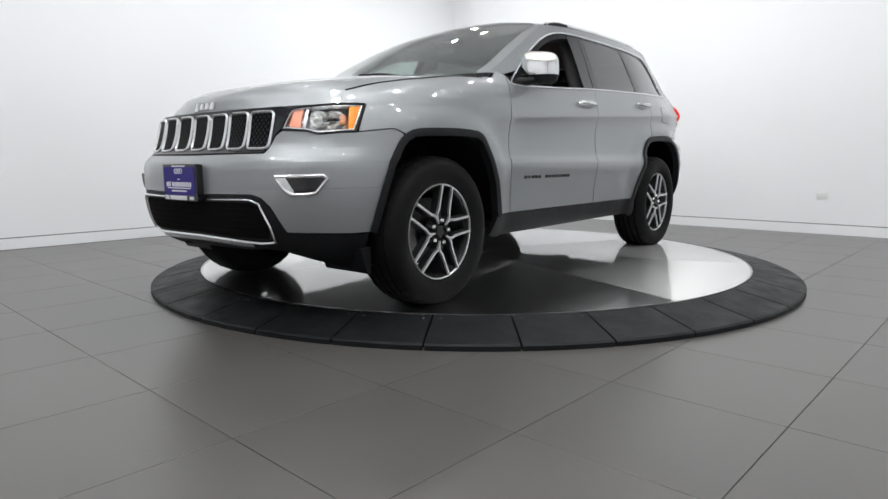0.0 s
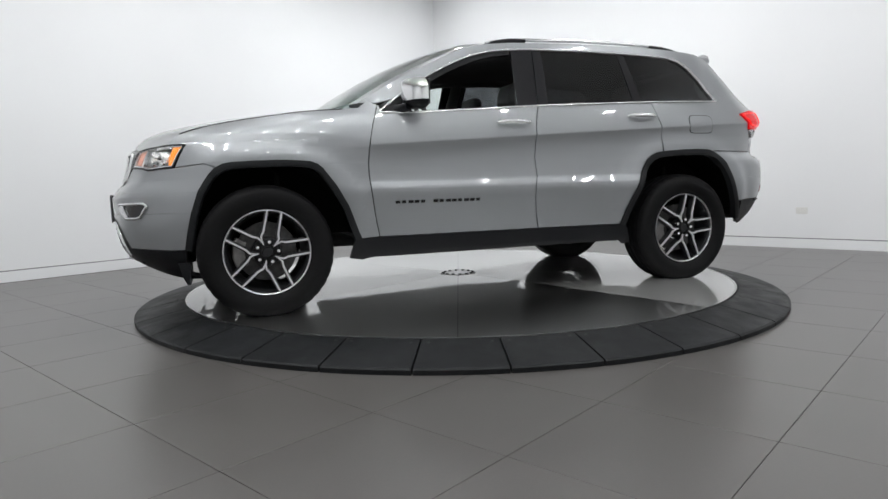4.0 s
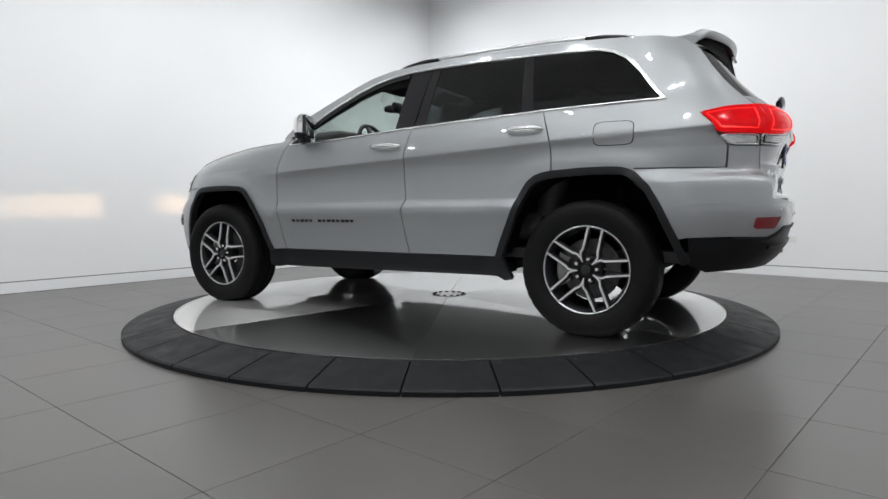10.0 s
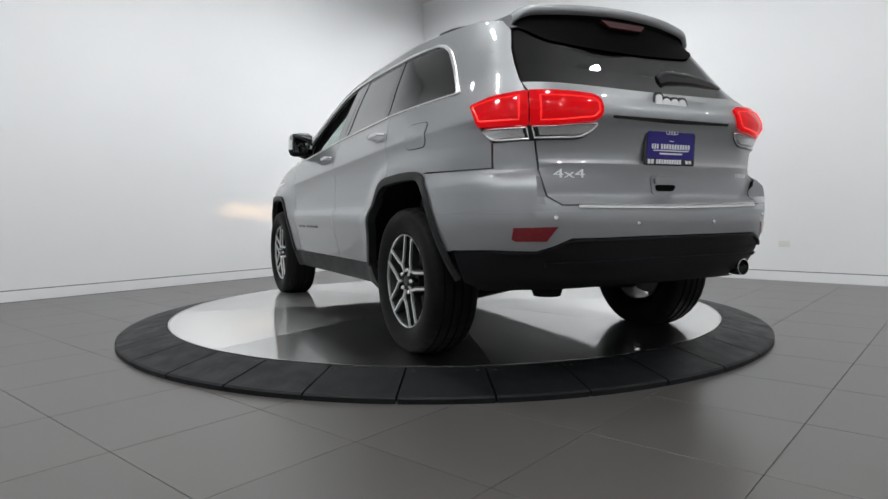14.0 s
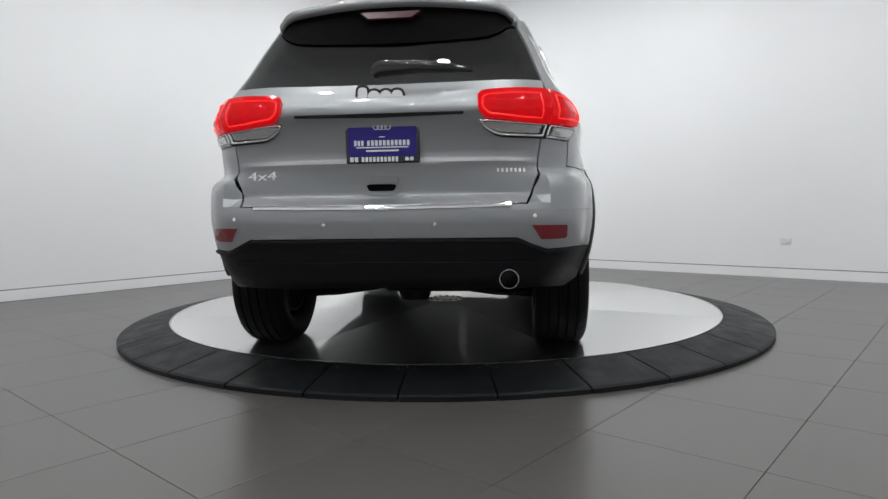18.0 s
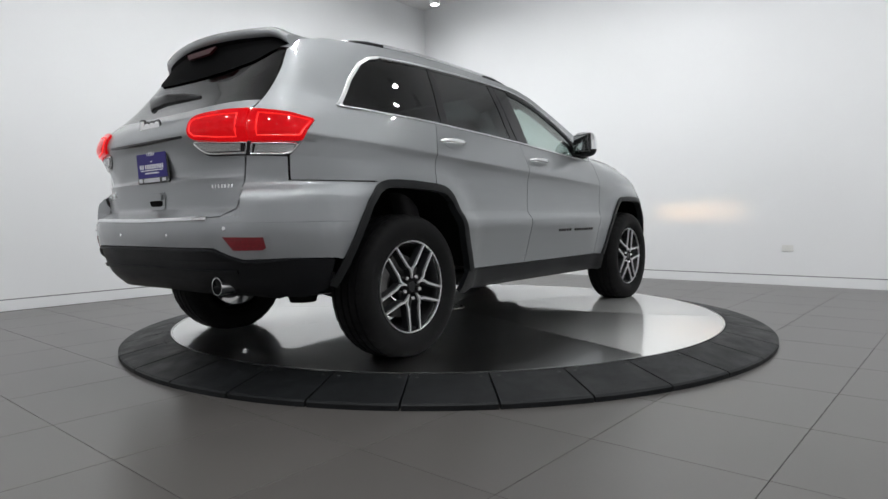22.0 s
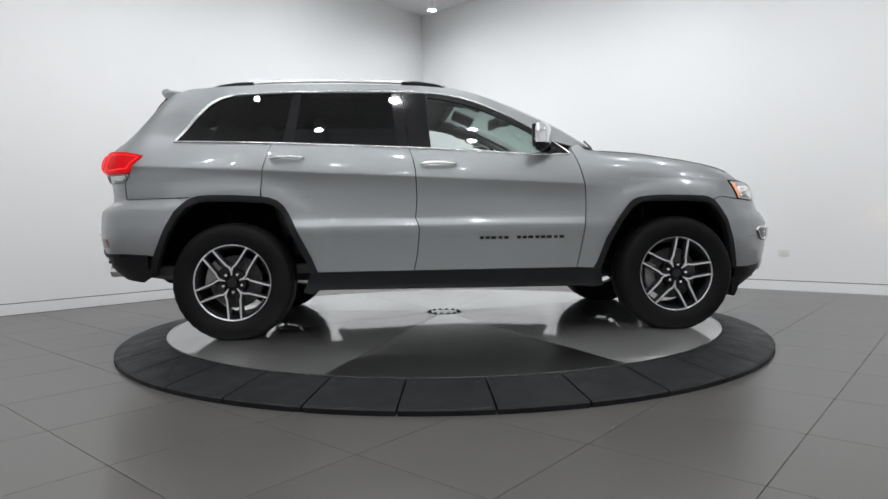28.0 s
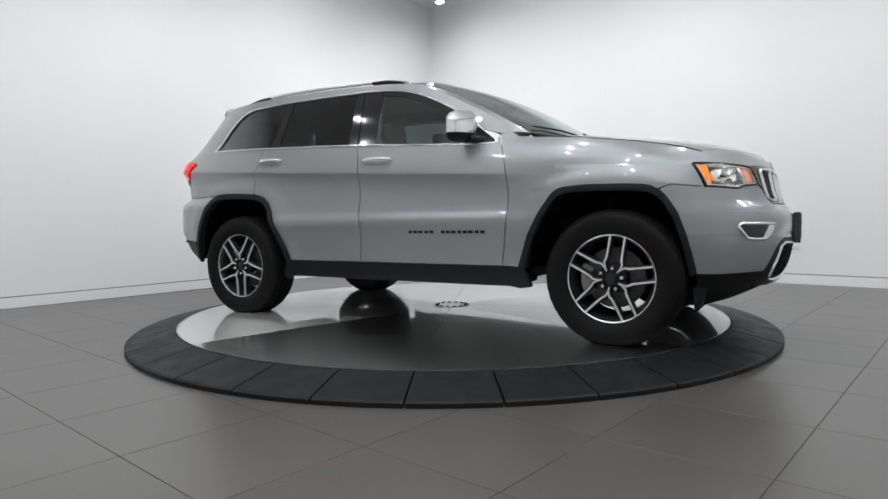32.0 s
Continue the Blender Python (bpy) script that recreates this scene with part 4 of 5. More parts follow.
            cu, cz = sum(p[0] for p in red) / len(red), sum(p[1] for p in red) / len(red)
            loop = [(cu + (p[0] - cu) * 0.80, cz + (p[1] - cz) * 0.66) for p in red]
            pn("light_tube", ribbon(loop, f, 0.010, 0.016, 0.006, closed=True), "red_tube", "bright red light tube", lamp, 60)
            cu, cz = sum(p[0] for p in low) / len(low), sum(p[1] for p in low) / len(low)
            pn("lamp_gasket", sheet([(cu + (p[0] - cu) * 1.03, cz + (p[1] - cz) * 1.10 - 0.002) for p in low], f, 2.5, 0.03, 0.012, 0.004), "gloss_black", "black lamp edge", lamp)
            loop = [(cu + (p[0] - cu) * 0.95, cz + (p[1] - cz) * 0.86) for p in low]
            pn("lamp_surround", ribbon(loop, f, 0.011, 0.011, 0.010, closed=True), "satin", "silver reversing lamp surround", lamp, 60)
            inn = [(cu + (p[0] - cu) * 0.84, cz + (p[1] - cz) * 0.62) for p in low]
            pn("reversing_reflector", sheet(inn, f, 0.8, 0.012, 0.004, 0.006), "reflector", "bright reversing reflector", lamp, 5)
            pn("reversing_lens", sheet(inn, f, 2.5, 0.03, 0.003, 0.011), "lens_clear", "clear reversing lens", lamp)
        rb = [(25.2, 0.754), (32.3, 0.751), (32.6, 0.704), (32.0, 0.694), (27.0, 0.694)]
        pn("bumper_reflector", sheet(rb, f, 2.5, 0.03, 0.012, 0.004), "red_reflector", "dark red reflector")
        pn("reflector_bezel", sheet([(24.6, 0.761), (33.2, 0.757), (33.7, 0.698), (32.6, 0.683), (26.4, 0.683)], f, 2.5, 0.03, 0.012, 0.001), "paint", "silver reflector bezel")
        for d, z in ((9.6, 0.762), (25.6, 0.792)):
            p, n = f(d, z), normal_of(f, d, z, 0.05)
            pn("parking_sensor", moved(lathe([(0, 0.0), (0.0095, 0.0), (0.009, 0.003), (0.0, 0.004)], 16), Matrix.Translation(p) @ n.to_track_quat("Z", "Y").to_matrix().to_4x4()), "satin", "round parking sensor")
    # number plate, recess, handle
    def board(name, cx, cy, cz, w, h, face, tilt, parent, depth=0.012):
        """A dealer's plate: black frame, blue field, white bars for its print."""
        fr = part(name, box(-depth, 0.0, -w / 2, w / 2, -h / 2, h / 2, 0.006), M["gloss_black"], parent, "black plate frame with a blue dealer plate")
        fr.matrix_basis = pose(cx, cy, cz, 0, 0, 180 if face < 0 else 0) @ pose(0, 0, 0, 0, tilt, 0)
        part("plate_field", box(0.0, 0.002, -w / 2 + 0.012, w / 2 - 0.012, -h / 2 + 0.03, h / 2 - 0.014), M["plate_blue"], fr, "deep blue plate field")
        for k in range(4):
            rg = lathe([(0.010, 0.0), (0.013, 0.0), (0.013, 0.003), (0.010, 0.003)], 20, "x", closed=True)
            part("emblem_ring", moved(rg, Matrix.Translation((0.001, -0.025 + k * 0.0165, h / 2 - 0.034))), M["plate_white"], fr)
        for y0, y1, z, t in ((-0.06, 0.06, h / 2 - 0.010, 0.006), (-0.012, 0.012, 0.017, 0.004), (-0.12, -0.075, -0.008, 0.022), (-0.065, 0.12, -0.008, 0.022), (-0.11, 0.11, -0.026, 0.005), (-0.07, 0.07, -0.040, 0.007),
                             (-0.14, -0.10, -h / 2 + 0.017, 0.02), (-0.09, 0.07, -h / 2 + 0.017, 0.02), (0.095, 0.135, -h / 2 + 0.017, 0.014)):
            if t > 0.012:
                m = max(2, round((y1 - y0) / 0.0165))
                for k in range(m):
                    a = y0 + (y1 - y0) * k / m
                    part("print_bar", box(0.0, 0.003, a + 0.001, a + (y1 - y0) / m - 0.0045, z - t / 2, z + t / 2), M["plate_white"], fr)
            else:
                part("print_bar", box(0.0, 0.003, y0, y1, z - t / 2, z + t / 2), M["plate_white"], fr)
        return fr

    board("rear_plate", -2.332, -0.011, 1.112, 0.315, 0.185, -1, 3, gate)
    # dark strip over the plate: shade under the tailgate lip put into colour
    pn("light_bar", sheet([(14.6, 1.222), (14.6, 1.212), (0, 1.206), (-14.6, 1.212), (-14.6, 1.222), (0, 1.222)], rear, 2.5, 0.03, 0.012, 0.004), "gloss_black", "dark strip for the shaded gap under the lip over the plate", gate)
    def round_box(w0, w1, z0, z1):
        zm, hz_ = (z0 + z1) / 2, (z1 - z0) / 2
        return [((w0 if math.sin(a) < 0 else w1) * abs(math.cos(a)) ** 0.35 * (1 if math.cos(a) > 0 else -1), zm + hz_ * abs(math.sin(a)) ** 0.45 * (1 if math.sin(a) > 0 else -1)) for a in [(k + 0.5) * math.tau / 28 for k in range(28)]]

    hd = pn("gate_handle", sheet(round_box(3.5, 4.1, 0.885, 0.982), rear, 0.8, 0.02, 0.01, 0.005), "paint", "silver tailgate handle surround", gate)
    # flat black sheet: the shade of the handle recess put into its colour
    pn("handle_slot", sheet(round_box(2.5, 2.8, 0.904, 0.934), rear, 0.8, 0.02, 0.003, 0.007), "liner", "flat dark sheet for the shaded handle recess", hd)
    pn("handle_bar", sheet(round_box(3.2, 3.4, 0.936, 0.972), rear, 0.8, 0.02, 0.012, 0.016), "paint", "silver tailgate handle", hd)
    # badges as plain shapes
    p = wrap(0, 1.300, True)
    for yc, w_, z0, z1, q_ in ((0.068, 0.022, -0.030, 0.036, 0.6), (0.020, 0.027, -0.026, 0.022, 1.0), (-0.030, 0.027, -0.026, 0.022, 1.0), (-0.078, 0.026, -0.040, 0.022, 0.8)):
        for g_, m_, o_ in ((0.009, "gloss_black", 0.0), (-0.002, "badge", 0.004)):
            loop = [(yc + (w_ + g_) * abs(math.cos(a)) ** q_ * (1 if math.cos(a) > 0 else -1), 1.300 + (z0 + z1) / 2 + ((z1 - z0) / 2 + g_) * abs(math.sin(a)) ** q_ * (1 if math.sin(a) > 0 else -1)) for a in [k * math.tau / 20 for k in range(20)]]
            pn("gate_badge", moved(prism(loop, 0, 0.006), Matrix(((0, 0, -1, p.x + 0.004 - o_), (1, 0, 0, 0), (0, 1, 0, 0), (0, 0, 0, 1)))), m_, "plain chrome badge shape", gate)
    for d0, d1, n_, z in ((-20.6, -26.0, 7, 0.984),):
        for k in range(n_):
            a = d0 + (d1 - d0) * k / n_
            pn("trim_badge", sheet([(a, z - 0.008), (a - 0.42, z - 0.008), (a - 0.42, z + 0.008), (a, z + 0.008)], rear, 2, 0.03, 0.004, 0.002), "satin", "small silver badge bar", gate)
    fc = bpy.data.curves.new("badge", "FONT")
    fc.body, fc.size, fc.extrude = "4x4", 0.052, 0.003
    fo = new("badge", fc)
    me = bpy.data.meshes.new_from_object(fo)
    bpy.data.objects.remove(fo)
    p0, p1 = wrap(25.5, 0.972, True), wrap(19.8, 0.972, True)
    dirv = (p1 - p0).normalized()
    nrm = normal_of(rear, 22.6, 0.985, 0.05)
    up = nrm.cross(dirv)
    me.transform(Matrix(((dirv.x * 1.9, up.x, nrm.x, p0.x + nrm.x * 0.004), (dirv.y * 1.9, up.y, nrm.y, p0.y + nrm.y * 0.004), (dirv.z * 1.9, up.z, nrm.z, p0.z - 0.012), (0, 0, 0, 1))))
    me.materials.append(M["badge"])
    b44 = new("drive_badge", me)
    b44.parent = gate
    b44["label"] = "chrome letters 4x4"

    # ---- bumpers
    half = [(0, 0.829), (24.6, 0.841), (26.7, 0.880), (28.0, 0.976), (28.7, 1.115), (35.8, 1.112), (35.8, 1.004), (45, 1.004), (52, 1.004)]
    pts = [X(x + 0.025, z) for x, z in ARCH_R[12:17]]
    ang = lambda u: 90 - (XCR - u) / 1.6 * 90
    half += [(ang(u), z) for u, z in pts] + [(ang(X(-1.93, 0.64)[0]), 0.648), (36, 0.655), (28.5, 0.652), (26.0, 0.672), (22.8, 0.705), (0, 0.706)]
    poly = half + [(-d, z) for d, z in half[-2:0:-1]]
    pn("rear_bumper", sheet(poly, rear, 1.4, 0.03, 0.02), "paint", "silver rear bumper")
    pn("bumper_strip", ribbon([(21.8, 0.838), (12, 0.834), (0, 0.831), (-12, 0.834), (-21.8, 0.838)], rear, 0.019, 0.010, 0.014), "chrome", "bright chrome strip along the bumper top")
    half = [(0, 0.700), (22.8, 0.699), (26.0, 0.666), (28.5, 0.646), (36, 0.649), (ang(X(-1.93, 0.64)[0]), 0.640), (ang(X(-1.94, 0.52)[0]), 0.50), (38, 0.462), (30, 0.475), (0, 0.485)]
    poly = half + [(-d, z) for d, z in half[-2:0:-1]]
    pn("rear_valance", sheet(poly, rear, 3.0, 0.03, 0.03, -0.002), "black_plastic", "black plastic lower rear bumper")
    pn("valance_lip", sheet([(27, 0.602), (0, 0.607), (-27, 0.602), (-27, 0.588), (0, 0.592), (27, 0.588)], rear, 3, 0.03, 0.02, 0.008), "black_plastic")
    edge_ = [(36, 0.643), (28.5, 0.640), (26.0, 0.660), (22.8, 0.692), (11, 0.693)]
    pn("valance_edge", ribbon(edge_ + [(0, 0.694)] + [(-d, z) for d, z in edge_[::-1]], rear, 0.016, 0.010, 0.016), "black_plastic", "black raised edge of the lower bumper", angle=60)
    # front bumper
    fa = lambda u: 90 - (u - XCF) / 1.6 * 90
    half = [(0, 0.852), (21.0, 0.857), (22.4, 0.935), (23.6, 0.958), (28.2, 0.952), (30.2, 0.938), (33.9, 0.947), (37.2, 0.951), (44, 0.969), (fa(X(1.785, 0.957)[0]), 0.957), (fa(X(1.76, 0.94)[0]), 0.94)]
    half += [(fa(u), z) for u, z in [X(x - 0.03, z) for x, z in ARCH_F[12:16]]] + [(fa(X(1.915, 0.5)[0]), 0.497), (36, 0.495), (24.9, 0.505), (22.6, 0.62), (21.0, 0.660), (19.0, 0.676), (0, 0.668)]
    poly = half + [(-d, z) for d, z in half[-2:0:-1]]
    pn("front_bumper", sheet(poly, wrap, 2.6, 0.03, 0.02), "paint", "silver front bumper")
    half = [(0, 0.662), (19.0, 0.670), (20.8, 0.655), (22.3, 0.616), (24.7, 0.500), (36, 0.489), (fa(X(1.945, 0.5)[0]), 0.491), (fa(X(1.98, 0.42)[0]), 0.34), (40, 0.315), (34, 0.318), (28, 0.36), (22, 0.415), (12, 0.40), (0, 0.395)]
    poly = half + [(-d, z) for d, z in half[-2:0:-1]]
    low = pn("lower_bumper", sheet(poly, wrap, 2.6, 0.03, 0.03, -0.003), "black_plastic", "black plastic lower front bumper")
    half = [(0, 0.632), (18.2, 0.636), (20.0, 0.615), (21.6, 0.50), (21.0, 0.47), (12, 0.470), (0, 0.475)]
    poly = half + [(-d, z) for d, z in half[-2:0:-1]]
    pn("lower_grille", sheet(poly, wrap, 2.6, 0.04, 0.02, 0.001), "liner", "dark lower air intake", low)
    for k in range(5):
        z = 0.50 + k * 0.027
        pn("grille_bar", ribbon([(-19, z), (-10, z), (0, z), (10, z), (19, z)], wrap, 0.005, 0.004, 0.008), "liner", parent=low)
    half = [(7.5, 0.647), (18.6, 0.650), (20.4, 0.634), (22.0, 0.53), (22.3, 0.458), (19.5, 0.450), (11.4, 0.456), (0, 0.460)]
    pn("intake_trim", ribbon(half + [(-d, z) for d, z in half[-2::-1]], wrap, 0.012, 0.012, 0.012), "chrome", "thin chrome strip round the lower intake", low, 60)
    pn("skid_plate", ribbon([(-17, 0.432), (-10, 0.438), (0, 0.442), (10, 0.438), (17, 0.432)], wrap, 0.030, 0.008, 0.012), "satin", "silver lower lip", low, 60)
    board("front_plate", 2.41, 0.0, 0.722, 0.315, 0.18, 1, 0, car, 0.04)
    for s in (1, -1):
        pn("air_deflector", moved(prism([(1.925, 0.42), (1.99, 0.42), (1.965, 0.33), (1.948, 0.295), (1.93, 0.295)], -0.15, 0.15), Matrix(((1, 0, 0, 0), (0, 0, 1, s * 0.68), (0, 1, 0, 0), (0, 0, 0, 1)))), "black_plastic", "black air deflector before the wheel", low)
    # grille
    half = [(0, 0.860), (20.6, 0.862), (22.2, 0.94), (23.2, 0.966), (24.4, 1.058), (22.8, 1.068), (12, 1.063), (0, 1.060)]
    poly = half + [(-d, z) for d, z in half[-2:0:-1]]
    gr = pn("grille", sheet(poly, wrap, 2.6, 0.04, 0.02, 0.002), "gloss_black", "gloss black front grille panel")
    for i in range(7):
        k = i - 3
        for sgn in (0,):
            c = k * 6.45 - (0.15 * k if abs(k) == 3 else 0)
            hw_t, hw_b = 2.78, 2.45
            sl = 0.25 * (1 if k > 0 else -1 if k < 0 else 0) * (abs(k) / 3)
            zt, zb = 1.046, 0.876
            loop = []
            for ang_ in range(20):
                a = ang_ * math.tau / 20
                cx_ = (abs(math.cos(a)) ** 0.35) * (1 if math.cos(a) >= 0 else -1)
                cz_ = (abs(math.sin(a)) ** 0.25) * (1 if math.sin(a) >= 0 else -1)
                zz = (zt + zb) / 2 + cz_ * (zt - zb) / 2
                hw = hw_b + (hw_t - hw_b) * (zz - zb) / (zt - zb)
                loop.append((c + sl * cz_ * 0.4 + cx_ * hw, zz))
            pn("grille_ring", ribbon(loop, wrap, 0.014, 0.014, 0.014, closed=True, steps=2), "satin", "satin silver grille slot surround", gr, 60)
            inner = [(c + (u - c) * 0.86, (zt + zb) / 2 + (z - (zt + zb) / 2) * 0.94) for u, z in loop]
            slot = pn("grille_mesh", sheet(inner, wrap, 1.5, 0.04, 0.004, 0.004), "liner", "black mesh insert", gr)
            bm = bmesh.new()
            for r_ in range(11):
                for q_ in range(4):
                    z = zb + 0.013 + r_ * 0.0148
                    u = c + (q_ - 1.5 + (r_ % 2) * 0.5 - 0.25) * 0.98
                    if abs(u - c) > 1.75:
                        continue
                    p, n = Vector(wrap(u, z)), normal_of(wrap, u, z, 0.05)
                    t_ = n.to_track_quat("Z", "Y").to_matrix().to_4x4()
                    bmesh.ops.create_circle(bm, cap_ends=True, segments=6, radius=0.0085, matrix=Matrix.Translation(p + n * 0.006) @ t_)
            pn("grille_net", bm, "black_plastic", parent=gr)
    # bonnet badge
    for y0, y1, h in ((-0.085, -0.05, 0.05), (-0.043, -0.005, 0.036), (0.003, 0.04, 0.036), (0.047, 0.09, 0.042)):
        pn("bonnet_badge", moved(box(0, 0.006, y0, y1, -h / 2, h / 2, 0.0025), Matrix.Translation((2.248, 0, 1.094)) @ pose(0, 0, 0, 0, -20, 0)), "chrome", "plain chrome badge shape")
    # headlamps, fog lamps
    for s in (1, -1):
        f = wrap if s == 1 else mirrored(wrap)
        out = [(23.3, 0.966), (24.6, 1.056), (27, 1.068), (33, 1.081), (38.2, 1.084), (36.8, 0.957), (33.9, 0.952), (30.2, 0.943), (28.2, 0.957)]
        house = pn("headlamp", sheet(out, f, 2.0, 0.03, 0.03, -0.085), "reflector", "headlamp with lit bulbs behind a clear lens")
        cu, cz = 30.5, 1.015
        bez = [(cu + (d - cu) * 0.93, cz + (z - cz) * 0.86) for d, z in out]
        pn("lamp_bezel", ribbon(bez, f, 0.007, -0.004, 0.015, closed=True), "satin", "silver bezel", house, 60)
        pn("lamp_edge", ribbon([(cu + (d - cu) * 0.99, cz + (z - cz) * 0.985) for d, z in out], f, 0.009, 0.006, 0.02, closed=True), "gloss_black", "black lamp edge", house, 60)
        bowl = [(27.6, 0.975), (27.4, 1.058), (33.6, 1.068), (34.2, 0.966), (30.4, 0.955)]
        pn("reflector", sheet(bowl, f, 1.5, 0.02, 0.004, -0.075), "reflector", "bright reflector bowl", house)
        pn("lamp_blade", sheet([(27.3, 0.972), (27.5, 1.058), (28.1, 1.058), (27.9, 0.966)], f, 1.5, 0.02, 0.05, -0.008), "satin", "bright divider blade", house)
        pn("turn_lamp", sheet([(24.6, 0.98), (25.2, 1.050), (27.0, 1.056), (26.8, 0.975)], f, 1.5, 0.02, 0.02, -0.012), "amber_inner", "salmon inner turn lamp", house)
        pn("side_marker", sheet([(35.5, 0.962), (35.4, 1.074), (37.8, 1.076), (36.5, 0.966)], f, 1.5, 0.02, 0.03, -0.006), "amber", "amber side marker", house)
        for d, z, r in ((29.2, 1.012, 0.034), (32.0, 1.006, 0.038)):
            p, n = Vector(f(d, z)), Vector((0.97, s * 0.24, 0.0)).normalized()
            m = Matrix.Translation(p - n * 0.05) @ n.to_track_quat("Z", "Y").to_matrix().to_4x4()
            pn("projector", moved(lathe([(r * 0.3, -0.02), (r * 0.75, 0.0), (r, 0.028), (r * 1.08, 0.030), (r * 1.08, -0.02)], 28), m), "reflector", "bright projector ring", house, 50)
            if d > 30:
                w_ = Vector((0.995, -s * 0.02, -0.075)).normalized()
                mb = Matrix.Translation(p + Vector((-0.008, -s * 0.004, 0.0))) @ w_.to_track_quat("X", "Z").to_matrix().to_4x4()
                pn("bulb", moved(box(-0.052, -0.050, -0.006, 0.006, -0.0015, 0.0015), mb), "bulb", "lit warm bulb", house)
                # black box added round the bulb to narrow its glow on the wall
                slit = joined(box(-0.056, 0.0, -0.015, 0.015, 0.0024, 0.005), box(-0.056, 0.0, -0.015, 0.015, -0.005, -0.0024), box(-0.056, 0.0, -0.015, -0.011, -0.0024, 0.0024), box(-0.056, 0.0, 0.011, 0.015, -0.0024, 0.0024),
                              box(-0.056, -0.054, -0.011, 0.011, -0.0024, 0.0024))
                pn("beam_shutter", moved(slit, mb), "liner", "black mask added to shape the beam", house)
        lens = pn("lens", sheet([(cu + (d - cu) * 0.985, cz + (z - cz) * 0.975) for d, z in out], f, 2.0, 0.03, 0.003, 0.004), "lens_clear", "clear headlamp lens", house)
        lens.visible_shadow = False
        # fog lamp recess
        fg_ = [(23.9, 0.755), (31.5, 0.760), (32.2, 0.745), (30.4, 0.682), (29.0, 0.676), (26.4, 0.676), (25.2, 0.700)]
        fog = pn("fog_lamp", sheet(fg_, f, 1.6, 0.03, 0.012, 0.003), "gloss_black", "dark fog lamp recess")
        pn("fog_bezel", ribbon(fg_, f, 0.017, 0.014, 0.012, closed=True), "satin", "chrome fog lamp surround", fog, 60)
        pn("fog_blade", sheet([(23.9, 0.755), (25.6, 0.752), (27.0, 0.690), (26.4, 0.676), (25.2, 0.700)], f, 1.6, 0.03, 0.01, 0.010), "satin", "chrome fog lamp blade", fog)
        # mirror
        cxm, cym, czm = 0.605, 0.938, 1.372
        sweep = Matrix.Translation((cxm, s * cym, 0)) @ pose(0, 0, 0, 0, 0, s * 24) @ Matrix.Translation((-cxm, -s * cym, 0))
        bm = bmesh.new()
        bmesh.ops.create_cube(bm, size=1.0)
        bmesh.ops.subdivide_edges(bm, edges=bm.edges[:], cuts=5, use_grid_fill=True)
        for v in bm.verts:
            c = v.co * 2
            q_ = (abs(c.x) ** 4 + abs(c.y) ** 4 + abs(c.z) ** 4) ** 0.25
            c = c / max(q_, 1e-6)
            taper = 1 - 0.25 * max(0, c.x)
            v.co = Vector((cxm + c.x * (0.055 if c.x > 0 else 0.034), s * (cym + c.y * 0.112 * taper), czm + c.z * 0.094 * taper - 0.012 * c.y))
        upper, lower = bm.copy(), bm
        bmesh.ops.bisect_plane(upper, geom=upper.verts[:] + upper.edges[:] + upper.faces[:], plane_co=(0, 0, czm - 0.045), plane_no=(0, 0, 1), clear_inner=True)
        bmesh.ops.bisect_plane(lower, geom=lower.verts[:] + lower.edges[:] + lower.faces[:], plane_co=(0, 0, czm - 0.047), plane_no=(0, 0, -1), clear_inner=True)
        for b_ in (upper, lower):
            bmesh.ops.holes_fill(b_, edges=[e for e in b_.edges if e.is_boundary])
        mir = pn("door_mirror", moved(upper, sweep), "chrome", "bright chrome mirror cap", angle=50)
        pn("mirror_base", moved(lower, sweep), "black_plastic", "black mirror underside", mir, 50)
        pn("mirror_glass", moved(box(-0.012, 0.004, -0.095, 0.095, -0.072, 0.076, 0.005, 2), sweep @ Matrix.Translation((cxm - 0.030, s * cym, czm))), "gloss_black", "dark mirror rim", mir)
        pn("mirror_pane", moved(box(-0.003, 0.0, -0.086, 0.086, -0.064, 0.068, 0.001), sweep @ Matrix.Translation((cxm - 0.0435, s * cym, czm))), "dark_mirror", "mirror glass darkened for the dark view in it", mir)
        arm = [(0.69, s * 0.83, 1.285), (0.665, s * 0.87, 1.288), (0.635, s * 0.92, 1.298)]
        pn("mirror_arm", tube(arm, [0.05, 0.042, 0.04], 12, squash=(0.9, 0.65)), "black_plastic", "black mirror arm", mir, 60)
    # front wiper tips
    def on_screen(t, h):
        e = roof_edge(0.93 + (0.06 - 0.93) * t)
        return Vector(across(e, (1.165 + (0.13 - 1.165) * t, 1.312 + (1.800 - 1.312) * t + 0.062 * math.sin(math.pi * t)), 2.4, 1.0, [h])[0]) + Vector((0.01, 0, 0.010))

    for h0 in (0.42, -0.28):
        pn("front_wiper", tube([on_screen(0.0, h0), on_screen(0.05, h0 - 0.28), on_screen(0.07, h0 - 0.55)], 0.006, 8), "black_plastic", "black wiper blade", angle=60)

    # ---- underside and inside
    for s in (1, -1):
        f = flank if s == 1 else mirrored(flank)
        inner = [X(1.70, 1.0), X(1.72, 1.10), X(1.6, 1.17), (0.9, 1.23), (0.78, 1.23), (-1.2, 1.31), X(-1.6, 1.33), X(-1.9, 1.30), X(-2.0, 1.05), X(-1.70, 1.0), X(-1.40, 1.04), (-1.0, 1.0), (-0.83, 0.55), (-0.8, 0.45), (0.9, 0.45), (1.15, 0.97), X(1.4, 1.0)]
